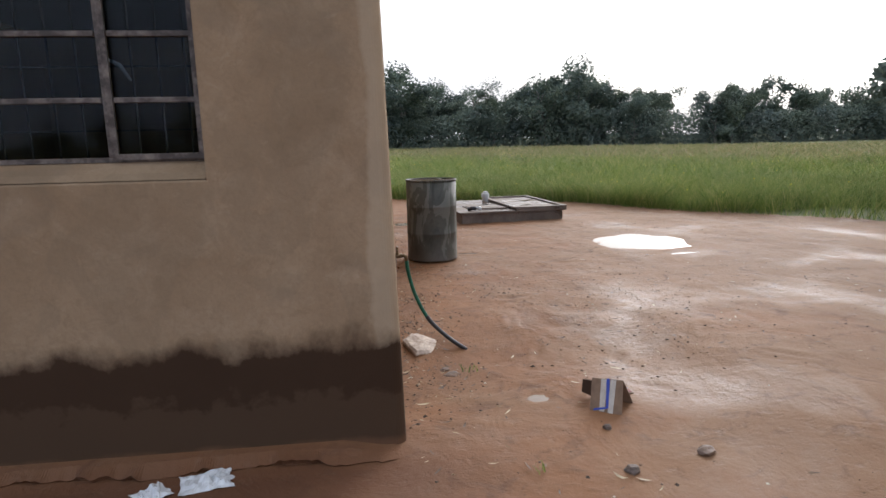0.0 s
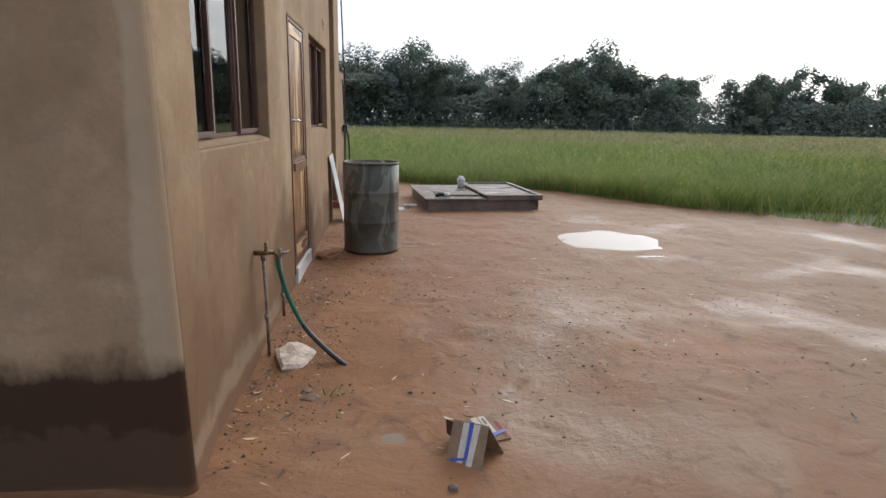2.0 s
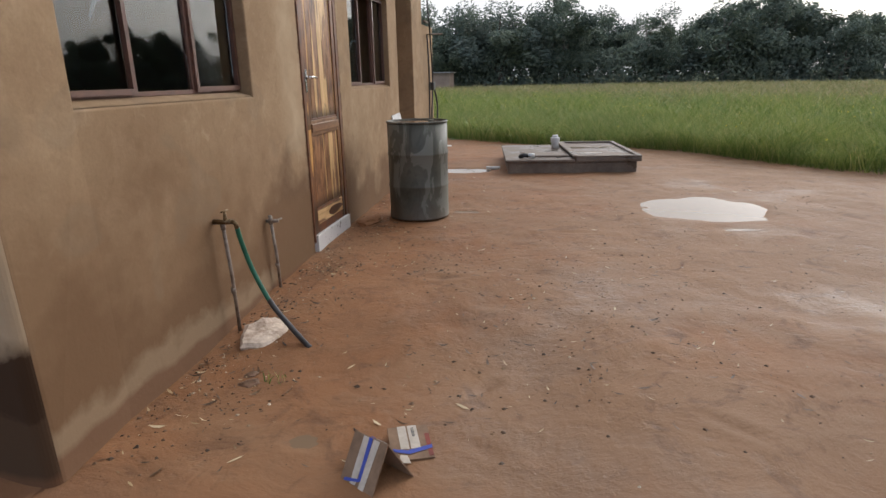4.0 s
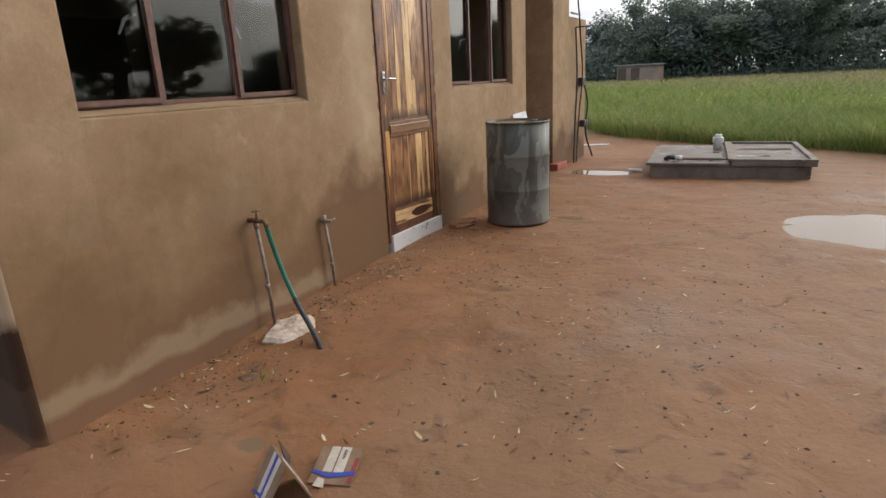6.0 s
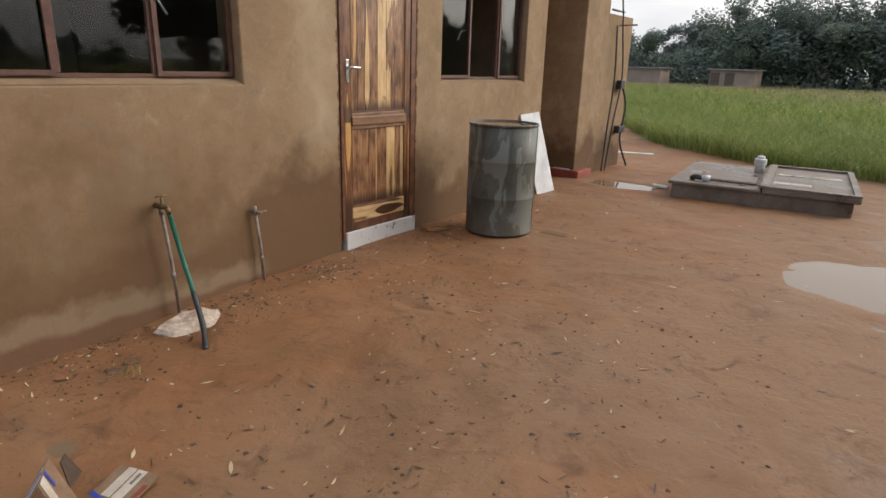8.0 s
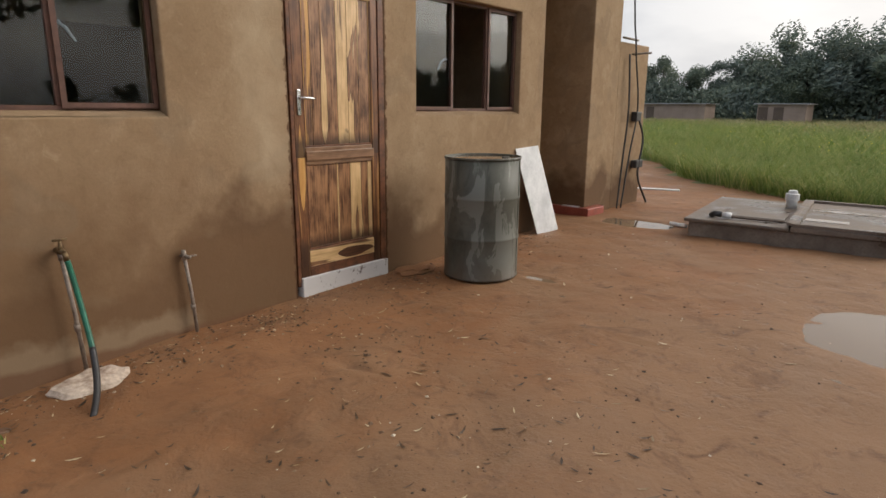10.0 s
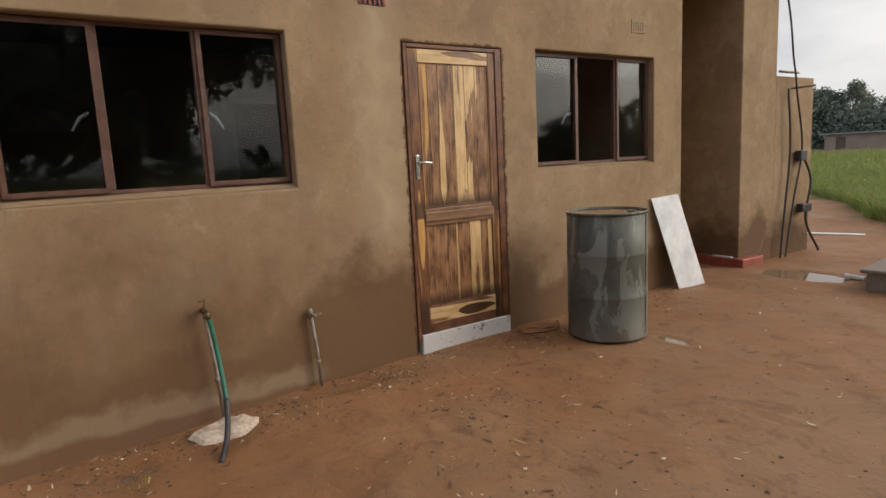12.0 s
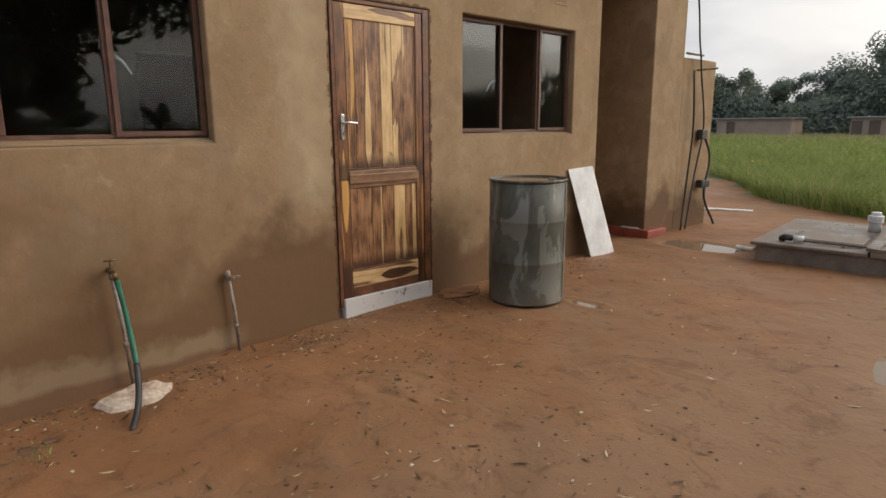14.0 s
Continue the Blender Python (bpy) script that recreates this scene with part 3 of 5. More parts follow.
def rock(size, seed, flat=1.0, detail=2, rough=0.25):
    """A lump of stone with broken faces, sitting on z = 0."""
    bm = bmesh.new()
    bmesh.ops.create_icosphere(bm, subdivisions=detail, radius=1.0)
    for v in bm.verts:
        k = 1.0 + rough * (noise.noise(v.co * 1.3 + Vector((seed * 7.1, 0, 0))) * 1.4 + noise.cell(v.co * 2.2 + Vector((seed, 3, 1))) * 0.35)
        v.co = Vector((v.co.x * size[0] * k, v.co.y * size[1] * k, v.co.z * size[2] * k * flat))
    low = min(v.co.z for v in bm.verts)
    for v in bm.verts:
        v.co.z -= low * 0.72
    return bm


def wall(name, m, length, height, thick, openings, mat, label, bevel_end=False):
    """A wall in its own axes: x along, y up, z outward (outer face at z = 0); openings are (x0, x1, y0, y1)."""
    xs = sorted({0.0, length, *(v for o in openings for v in o[:2])})
    ys = sorted({0.0, height, *(v for o in openings for v in o[2:])})
    bm = bmesh.new()
    verts = {}

    def at(i, j, k):
        if (i, j, k) not in verts:
            verts[i, j, k] = bm.verts.new((xs[i], ys[j], -thick * k))
        return verts[i, j, k]

    def solid(i, j):
        if not (0 <= i < len(xs) - 1 and 0 <= j < len(ys) - 1):
            return False
        cx, cy = (xs[i] + xs[i + 1]) / 2, (ys[j] + ys[j + 1]) / 2
        return not any(o[0] < cx < o[1] and o[2] < cy < o[3] for o in openings)

    for i in range(len(xs) - 1):
        for j in range(len(ys) - 1):
            if not solid(i, j):
                continue
            bm.faces.new((at(i, j, 0), at(i + 1, j, 0), at(i + 1, j + 1, 0), at(i, j + 1, 0)))
            bm.faces.new((at(i, j + 1, 1), at(i + 1, j + 1, 1), at(i + 1, j, 1), at(i, j, 1)))
            for di, dj, a, b in ((-1, 0, (i, j), (i, j + 1)), (1, 0, (i + 1, j + 1), (i + 1, j)), (0, -1, (i + 1, j), (i, j)), (0, 1, (i, j + 1), (i + 1, j + 1))):
                if not solid(i + di, j + dj):
                    bm.faces.new((at(*a, 0), at(*b, 0), at(*b, 1), at(*a, 1)))
    bmesh.ops.recalc_face_normals(bm, faces=bm.faces[:])
    sharp = [e for e in bm.edges if e.is_manifold and e.calc_face_angle(0) > 1 and e.verts[0].co.z > -0.001 and e.verts[1].co.z > -0.001]
    sharp = [e for e in sharp if not all(abs(v.co.x - xs[-1]) < 1e-4 for v in e.verts) or bevel_end]
    sharp = [e for e in sharp if not all(abs(v.co.x) < 1e-4 for v in e.verts) or bevel_end]
    ends = [e for e in sharp if all(abs(v.co.x) < 1e-4 for v in e.verts)]
    sharp = [e for e in sharp if e not in ends]
    if ends:
        bmesh.ops.bevel(bm, geom=ends, offset=0.055, segments=7, profile=0.5, affect="EDGES")
        sharp = [e for e in sharp if e.is_valid]
    bmesh.ops.bevel(bm, geom=sharp, offset=0.012, segments=3, profile=0.5, affect="EDGES")
    ob = part(name, bm, mat, m=m)
    return tagged(ob, label, "wall", kind="structure")


def east(y, z, x=0.0):
    """Axes of the east face: along +y, up, outward +x."""
    return Matrix(((0, 0, 1, x), (1, 0, 0, y), (0, 1, 0, z), (0, 0, 0, 1)))


def south(x, z, y=0.0):
    """Axes of a south face: along +x, up, outward -y."""
    return Matrix(((1, 0, 0, x), (0, 0, -1, y), (0, 1, 0, z), (0, 0, 0, 1)))


# ---- ground ----
PUDDLES = [(3.34, 7.60, 0.50, 0.49), (1.00, 7.28, 0.15, 0.05), (0.64, 9.88, 0.36, 0.20), (0.83, 3.50, 0.075, 0.06)]


def field_edge(x):
    """Where the grass begins, to the north."""
    return float(np.interp(x, [-30, -6, -2, -0.8, 0.3, 2.0, 3.3, 4.0, 5.5, 9, 14, 40], [30, 22, 17.2, 15.0, 13.8, 12.9, 12.5, 12.0, 10.0, 7.2, 2.0, -20]))


def ease(v):
    v = max(0.0, min(1.0, v))
    return v * v * (3 - 2 * v)


def terrain(x, y):
    """The yard dips towards the house's south corner and rises a little to the north."""
    return -0.084 * ease((5.1 - y) / 1.1) * ease((2.4 - x) / 0.9) + 0.06 * ease((y - 4.6) / 4.0)


# scrapes and heel marks in the mud: place, turn, half length, half width, depth
MARKS = [(1.02, 4.20, 70, 0.13, 0.030, 0.016), (0.62, 3.62, 20, 0.16, 0.022, 0.012), (1.52, 4.02, 50, 0.10, 0.035, 0.014), (0.95, 3.90, -15, 0.14, 0.024, 0.010),
         (1.30, 2.98, 35, 0.17, 0.022, 0.013), (1.55, 3.55, -30, 0.12, 0.040, 0.014), (0.70, 4.05, 5, 0.10, 0.030, 0.012), (1.10, 5.35, 10, 0.14, 0.050, 0.014),
         (2.30, 4.30, 60, 0.12, 0.040, 0.012), (2.05, 6.60, 0, 0.22, 0.030, 0.014), (2.55, 3.70, -40, 0.13, 0.040, 0.012), (0.95, 4.75, 80, 0.12, 0.026, 0.012)]


def marks(x, y):
    h = 0.0
    for mx, my, turn, long, wide, deep in MARKS:
        dx, dy = x - mx, y - my
        if abs(dx) < 0.4 and abs(dy) < 0.4:
            c, s = math.cos(radians(turn)), math.sin(radians(turn))
            u, v = (dx * c + dy * s) / long, (dy * c - dx * s) / wide + 0.5 * noise.noise(Vector((x * 9, y * 9, 1)))
            d = u * u + v * v
            h += deep * (0.6 * math.exp(-(math.sqrt(d) - 1.6) ** 2 * 4) - math.exp(-d * 1.4))
    return h


def ground_height(x, y):
    v = Vector((x, y, 0.0))
    level = terrain(x, y)
    h = marks(x, y) + 0.016 * noise.noise(v * 0.9) + 0.011 * noise.noise(v * 3.1) + 0.009 * noise.noise(v * 7.0) * max(0.0, 0.4 + noise.noise(v * 1.1 + Vector((4, 4, 0)))) - 0.008
    for px, py, rx, ry in PUDDLES:
        d = math.hypot((x - px) / rx, (y - py) / ry) + 0.22 * noise.noise(v * 2.6 + Vector((px, 0, 5))) + 0.16 * noise.noise(v * (2.4 / rx) + Vector((px, 3, 5))) + 0.05 * noise.noise(v * (7.0 / rx))
        if d < 2.4:
            level = terrain(px, py) + (level - terrain(px, py)) * ease((d - 1.3) / 1.1)
            h = h * ease((d - 1.3) / 1.1) - 0.002 * (1 - ease((d - 1.3) / 1.1))
        if d < 1.5:
            k = max(0.0, min(1.0, (1.5 - d) / 0.8))
            k = k * k * (3 - 2 * k)
            h = h * (1 - k) - 0.030 * k
    for bx, by in ((1.12, 3.25), (0.576, 7.10), (0.28, 4.36), (2.1, 10.5)):
        k = max(0.0, 1 - math.hypot(x - bx, y - by) / 0.9)
        h *= 1 - 0.7 * k
    return h + level


def axis(low, dense_low, dense_high, high, step):
    pts = list(np.arange(dense_low, dense_high + 1e-6, step))
    s, v = step, pts[-1]
    while v < high:
        s *= 1.35
        v += s
        pts.append(min(v, high))
    s, v = step, pts[0]
    while v > low:
        s *= 1.35
        v -= s
        pts.insert(0, max(v, low))
    return pts


def build_ground():
    gx, gy = axis(-900, -2.6, 5.6, 900, 0.034), axis(-900, 1.6, 11.6, 900, 0.034)
    verts = [(x, y, ground_height(x, y) if -12 < x < 22 and -12 < y < 30 else -0.008 + terrain(x, y)) for y in gy for x in gx]
    w = len(gx)
    faces = [(j * w + i, j * w + i + 1, (j + 1) * w + i + 1, (j + 1) * w + i) for j in range(len(gy) - 1) for i in range(w - 1)]
    data = bpy.data.meshes.new("ground")
    data.from_pydata(verts, [], faces)
    data.materials.append(SOIL)
    data.materials.append(TURF)
    turf = []
    for a, b, c, d in faces:
        x, y = (verts[a][0] + verts[c][0]) / 2, (verts[a][1] + verts[c][1]) / 2
        turf.append(1 if y > field_edge(x) + 0.25 + 0.3 * noise.noise(Vector((x, y, 0)) * 1.5) or x < -14 or y < -14 else 0)
    data.polygons.foreach_set("material_index", turf)
    data.polygons.foreach_set("use_smooth", [True] * len(faces))
    return tagged(new("ground", data), "bare red-brown wet earth yard with grass beyond", "ground", kind="structure")


build_ground()


def mud_apron():
    """The crust of washed earth along the south wall, broken off in a ragged edge."""
    bm = bmesh.new()
    rows = []
    count = 300
    for k in range(count + 1):
        x = -3.2 + 3.19 * k / count
        v = Vector((x, 0, 0))
        y = 2.955 + 0.05 * noise.noise(v * 2.2) + 0.03 * noise.noise(v * 9.0) + 0.014 * noise.noise(v * 31.0)
        keep = ease(0.36 + 2.4 * noise.noise(v * 3.3 + Vector((0, 5, 0))) + 0.9 * noise.noise(v * 13.0)) * ease((-0.12 - x) / 0.4)
        top = -0.046 - 0.030 * (1 - keep)
        back = -0.030 - 0.040 * ease((x + 0.30) / 0.28)
        rows.append([bm.verts.new(p) for p in ((x, 3.10, back), (x, (y + 3.10) / 2, back - 0.006 + 0.006 * noise.noise(v * 6)), (x, y, min(top, back)), (x, y + 0.022, min(top, back) - 0.026), (x, y + 0.03, -0.14))])
    for a, b in zip(rows, rows[1:]):
        for i in range(4):
            bm.faces.new((a[i], a[i + 1], b[i + 1], b[i]))
    bmesh.ops.recalc_face_normals(bm, faces=bm.faces[:])
    return tagged(part("mud_apron", bm, SOIL, m=pose(0, 0, -0.012)), "cracked crust of red mud along the foot of the wall", "ground", kind="structure")


mud_apron()


def puddle(x, y, rx, ry, seed):
    bm = bmesh.new()
    ring = []
    for k in range(40):
        a = 2 * math.pi * k / 40
        r = 1.85 + 0.08 * noise.noise(Vector((math.cos(a) * 1.7, math.sin(a) * 1.7, seed)))
        ring.append(bm.verts.new((rx * r * math.cos(a), ry * r * math.sin(a), 0)))
    bm.faces.new(ring)
    ob = part("puddle", bm, WATER, m=pose(x, y, -0.0150 + terrain(x, y)))
    return tagged(ob, "shallow rain puddle of muddy water on bare earth", "puddle", group="puddles in the yard")


for number, (px, py, rx, ry) in enumerate(PUDDLES):
    puddle(px, py, rx, ry, number * 3.3)

# ---- house shell ----
TOP = 3.2
W1, W2, W0 = (3.565, 5.022, 1.243, 2.155), (6.99, 8.407, 1.243, 2.163), (-2.21, -0.80, 1.239, 2.16)
DOOR = (5.808, 6.640, 0.0, 2.142)
BASE = -0.15


def opening(o, along):
    return (o[0] - along, o[1] - along, o[2] - BASE, o[3] - BASE)


wall("wall_east", east(3.08, BASE), 5.74, TOP - BASE, 0.22, [opening(W1, 3.08), opening(W2, 3.08), opening(DOOR, 3.08)], PLASTER,
     "tan cement-rendered house wall with damp patches along its foot", True)
for v in bpy.data.objects["wall_east"].data.vertices:
    if v.co.x < 0.06 and v.co.z > -0.1:
        v.co.z += 0.046 - 0.025 * v.co.y
wall("wall_south", south(-4.3, BASE, 3.08), 4.08, TOP - BASE, 0.22, [opening(W0, -4.3)], PLASTER, "cement-rendered wall with a dark ragged damp band")
tagged(part("wall_west", box(-4.30, -4.08, 3.30, 8.82, BASE, TOP), PLASTER), "plain rendered rear wall of the house", "wall", kind="structure")
tagged(part("wall_north", box(-4.08, -0.22, 8.56, 8.82, BASE, TOP), PLASTER), "rendered end wall of the house", "wall", kind="structure")
# floor and ceiling carry the room's shade in their colour
tagged(part("floor", box(-4.08, -0.22, 3.30, 8.56, BASE, 0.12), ROOM), "cement floor of the room, toned dark for its shade", "floor", kind="structure")
tagged(part("ceiling", box(-4.08, -0.22, 3.30, 8.56, 2.75, 2.80), ROOM), "ceiling of the room, toned dark for its shade", "ceiling", kind="structure")
tagged(part("roof", box(-4.5, 0.05, 2.95, 8.85, TOP + 0.003, TOP + 0.05), ROOF_METAL), "low metal roof of the house", "roof", kind="structure")

# low wing past the house's end, with a recess and a red polished step between them
tagged(part("wall_wing", box(-1.9, -0.05, 9.92, 10.60, BASE, TOP, 0.012), PLASTER), "tan rendered end wall beside a recessed entrance", "wall", kind="structure")
tagged(part("wall_wing_low", box(-1.9, -0.056, 10.603, 11.45, BASE, 2.09, 0.012), PLASTER), "low tan rendered block with pipes on it", "wall", kind="structure")
tagged(part("wall_recess", box(-2.1, -1.91, 8.83, 11.45, BASE, TOP), PLASTER), "rendered back wall of a recessed entrance", "wall", kind="structure")
# lintel and soffit are out of view, added to keep skylight off the recess
tagged(part("wall_lintel", box(-0.22, -0.004, 8.823, 9.917, 3.02, TOP), PLASTER), "unseen lintel added to shade the recessed entrance", "wall", kind="structure")
tagged(part("ceiling_recess", box(-1.9, -0.225, 8.823, 9.917, 3.03, 3.08), ROOM), "unseen dark-toned soffit added to shade a recessed entrance", "ceiling", kind="structure")
tagged(part("step", box(-1.90, 0.05, 9.84, 10.25, BASE, 0.145, 0.01), STEP_RED), "red polished cement step at the recessed entrance", "step", kind="structure")


# ---- windows ----
def bar(u0, u1, v0, v1, w0, w1, bevel=0.003):
    return box(u0, u1, v0, v1, w0, w1, bevel, seg=1)


def ring_frame(u0, u1, v0, v1, t, w0, w1, bm=None):
    bm = bm or bmesh.new()
    for b in ((u0, u1, v0, v0 + t), (u0, u1, v1 - t, v1), (u0, u0 + t, v0 + t, v1 - t), (u1 - t, u1, v0 + t, v1 - t)):
        box(*b, w0, w1, 0.0, bm)
    return bm


def stay(parent, u, v, lean, mat):
    """A pale casement lever."""
    bm = bmesh.new()
    tube([(u, v, -0.016), (u, v, -0.05)], 0.008, 8, bm)
    tube([(u, v, -0.05), (u + 0.035 * lean, v - 0.02, -0.052), (u + 0.075 * lean, v - 0.085, -0.05)], [0.009, 0.009, 0.006], 8, bm)
    return part("handle", bm, mat, parent, "pale metal lever", True)


def sloped_sill(width, rise, front):
    """A plaster sill that falls from the frame to the wall's face."""
    bm = bmesh.new()
    profile = ((front, -rise + 0.003), (front - 0.13, -rise + 0.003), (front - 0.13, -0.002), (-0.004, -0.002))
    a = [bm.verts.new((0.002, v, w)) for w, v in profile]
    b = [bm.verts.new((width - 0.002, v, w)) for w, v in profile]
    bm.faces.new(a)
    bm.faces.new(b[::-1])
    for k in range(4):
        bm.faces.new((a[k], b[k], b[(k + 1) % 4], a[(k + 1) % 4]))
    bmesh.ops.recalc_face_normals(bm, faces=bm.faces[:])
    return bm


def window(name, m, width, height, mullions, mat, label, sashes, panes, rails=(), handles=(), bars=False, sill=(0.05, 0.08)):
    """A steel window; sashes: bays with an opening casement; panes: bays that are glazed."""
    ob = thing(name, m, label, "window", kind="structure")
    t = 0.022
    part("window_sill", sloped_sill(width, *sill), PLASTER, ob, "sloping rendered sill")
    part("window_frame", ring_frame(0, width, 0, height, t, -0.03, 0.0), mat, ob)
    for u in mullions:
        part("mullion", bar(u - 0.015, u + 0.015, t, height - t, -0.03, 0.004), mat, ob)
    edges = [t, *mullions, width - t]
    for i in range(len(edges) - 1):
        u0, u1 = edges[i] + (0.018 if i else 0), edges[i + 1] - (0.018 if i < len(edges) - 2 else 0)
        owner = ob
        inset = 0.0
        if i in sashes:
            owner = part("casement", ring_frame(u0 - 0.012, u1 + 0.012, t - 0.012, height - t + 0.012, 0.026, 0.005, 0.018), mat, ob)
            inset = 0.013
        for v in rails:
            part("glazing_bar", bar(u0 + inset, u1 - inset, v - 0.012, v + 0.012, -0.022, 0.010), mat, owner)
        if i in panes:
            cuts = [t + inset, *rails, height - t - inset]
            for v0, v1 in zip(cuts, cuts[1:]):
                g = part("pane", box(u0 + inset, u1 - inset, v0 + (0.012 if v0 in rails else 0), v1 - (0.012 if v1 in rails else 0), -0.014, -0.010), DIRTY_GLASS if bars else GLASS, owner)
                g.visible_shadow = False
        for bay, u, v, lean in handles:
            if bay == i:
                stay(owner, u, v, lean, SHEET_METAL)
    if bars:
        for k in range(int(width / 0.115)):
            u = 0.06 + k * 0.115
            part("burglar_bar", tube([(u, 0.0, -0.075), (u, height, -0.075)], 0.005, 6), SHADED_BAR, ob)
        for v in (0.14, 0.42, 0.72):
            part("burglar_bar", bar(0.0, width, v - 0.004, v + 0.004, -0.088, -0.081, 0), SHADED_BAR, ob)
    return ob


window("window_1", east(W1[0], 1.275, -0.085), 1.457, 0.880, [0.485, 0.968], RED_STEEL,
       "red-oxide steel window with three dark panes reflecting trees", (0, 2), (0, 1, 2), handles=((0, 0.415, 0.42, -1), (2, 1.02, 0.42, 1)), sill=(0.032, 0.078))
window("window_2", east(W2[0], 1.270, -0.075), 1.417, 0.893, [0.51, 0.98], RED_STEEL,
       "red-oxide steel window with an unglazed middle bay", (0, 2), (0, 2), handles=((0, 0.46, 0.42, -1),), sill=(0.027, 0.069))
window("window_3", south(W0[0], 1.320, 3.17), 1.41, 0.840, [0.47, 1.0], OLD_STEEL,
       "old flaking steel window with burglar bars behind dirty glass", (2,), (0, 1, 2), rails=(0.268, 0.545), handles=((2, 1.02, 0.44, 1),), bars=True, sill=(0.081, 0.084))


# ---- door ----
def build_door():
    door = thing("door_1", east(5.808, -0.013), "closed two-tone varnished wooden panel door in a dark frame", "door", kind="structure")
    part("door_frame", box(0.003, 0.030, 0.10, 2.150, -0.10, 0.006, 0.004), DOOR_FRAME_WOOD, door, "dark stained timber jamb")
    part("door_frame", box(0.772, 0.827, 0.10, 2.150, -0.10, 0.006, 0.004), DOOR_FRAME_WOOD, door, "dark stained timber jamb")
    part("door_frame", box(0.031, 0.771, 2.125, 2.150, -0.10, 0.006, 0.004), DOOR_FRAME_WOOD, door, "dark stained timber head")
    leaf = part("door_leaf", box(0.033, 0.769, 0.155, 2.122, -0.045, -0.022), DOOR_FRAME_WOOD, door)
    for u0, u1, v0, v1 in ((0.034, 0.112, 0.156, 2.121), (0.708, 0.768, 0.156, 2.121)):
        part("stile", box(u0, u1, v0, v1, -0.021, 0.000, 0.004), STILE_WOOD, door)
    for v0, v1, mat in ((2.030, 2.120, RAIL_WOOD), (0.925, 1.045, RAIL_BROWN), (0.225, 0.345, RAIL_WOOD)):
        part("rail", box(0.113, 0.707, v0, v1, -0.021, 0.0, 0.004), mat, door)
    part("rail", box(0.113, 0.707, 0.157, 0.224, -0.021, -0.002, 0.003), DOOR_FRAME_WOOD, door)
    part("moulding", box(0.108, 0.712, 0.955, 1.020, 0.001, 0.014, 0.006), RAIL_BROWN, door)
    H, S, M, O = HEARTWOOD, SAPWOOD, STREAKED, ORANGE_SAP
    upper = ((0.125, O), (0.145, H), (0.22, H), (0.16, S), (0.16, M), (0.165, H), (0.025, S))
    lower = ((0.32, H), (0.125, H), (0.025, S), (0.18, H), (0.17, S), (0.11, H), (0.07, S))
    rnd = random.Random(5)
    for v0, v1, boards in ((1.047, 2.028, upper), (0.347, 0.923, lower)):
        u = 0.114
        for share, mat in boards:
            step = 0.592 * share
            part("plank", box(u + 0.0008, u + step - 0.0008, v0, v1, -0.021, -0.010 - rnd.random() * 0.002, 0.002, seg=1), mat, door)
            u += step
        for w, (u0, u1, a, b) in enumerate(((0.113, 0.707, v0 - 0.001, v0 + 0.012), (0.113, 0.121, v0, v1), (0.699, 0.707, v0, v1))):
            part("bead", box(u0, u1, a, b, -0.009, -0.002, 0.002, seg=1), DOOR_FRAME_WOOD, door)
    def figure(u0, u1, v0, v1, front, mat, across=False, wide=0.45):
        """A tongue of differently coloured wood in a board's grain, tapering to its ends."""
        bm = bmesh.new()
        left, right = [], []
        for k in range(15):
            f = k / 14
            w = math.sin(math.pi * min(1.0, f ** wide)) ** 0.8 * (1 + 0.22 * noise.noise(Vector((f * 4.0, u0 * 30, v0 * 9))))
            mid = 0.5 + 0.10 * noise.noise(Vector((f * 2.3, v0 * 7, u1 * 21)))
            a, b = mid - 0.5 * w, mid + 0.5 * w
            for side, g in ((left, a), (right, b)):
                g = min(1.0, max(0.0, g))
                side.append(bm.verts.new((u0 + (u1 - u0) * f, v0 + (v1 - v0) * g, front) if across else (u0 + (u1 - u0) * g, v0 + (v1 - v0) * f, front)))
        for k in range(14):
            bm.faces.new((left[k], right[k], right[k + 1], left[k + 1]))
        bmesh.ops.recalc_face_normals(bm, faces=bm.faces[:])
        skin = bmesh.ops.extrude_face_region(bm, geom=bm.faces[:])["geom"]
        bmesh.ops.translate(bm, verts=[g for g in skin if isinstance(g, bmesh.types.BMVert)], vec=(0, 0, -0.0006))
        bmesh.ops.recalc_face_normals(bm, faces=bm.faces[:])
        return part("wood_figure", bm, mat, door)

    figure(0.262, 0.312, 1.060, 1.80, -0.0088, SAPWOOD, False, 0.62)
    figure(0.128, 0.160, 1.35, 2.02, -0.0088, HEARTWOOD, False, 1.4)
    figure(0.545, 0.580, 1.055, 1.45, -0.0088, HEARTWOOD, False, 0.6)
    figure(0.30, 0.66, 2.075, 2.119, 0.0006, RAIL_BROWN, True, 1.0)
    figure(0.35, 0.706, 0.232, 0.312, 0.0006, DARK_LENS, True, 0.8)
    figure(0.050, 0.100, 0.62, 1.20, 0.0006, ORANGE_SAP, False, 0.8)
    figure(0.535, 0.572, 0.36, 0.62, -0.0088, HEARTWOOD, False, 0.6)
    plate = part("handle_plate", box(0.058, 0.088, 1.255, 1.42, 0.001, 0.008, 0.003), CHROME, door, "chrome lock plate")
    lever = bmesh.new()
    tube([(0.073, 1.365, 0.008), (0.073, 1.365, 0.050)], 0.009, 10, lever)
    tube(smooth_line([(0.073, 1.365, 0.050), (0.10, 1.366, 0.054), (0.165, 1.362, 0.052)], 4), 0.0085, 10, lever)
    part("lever", lever, CHROME, plate, "chrome lever handle", True)
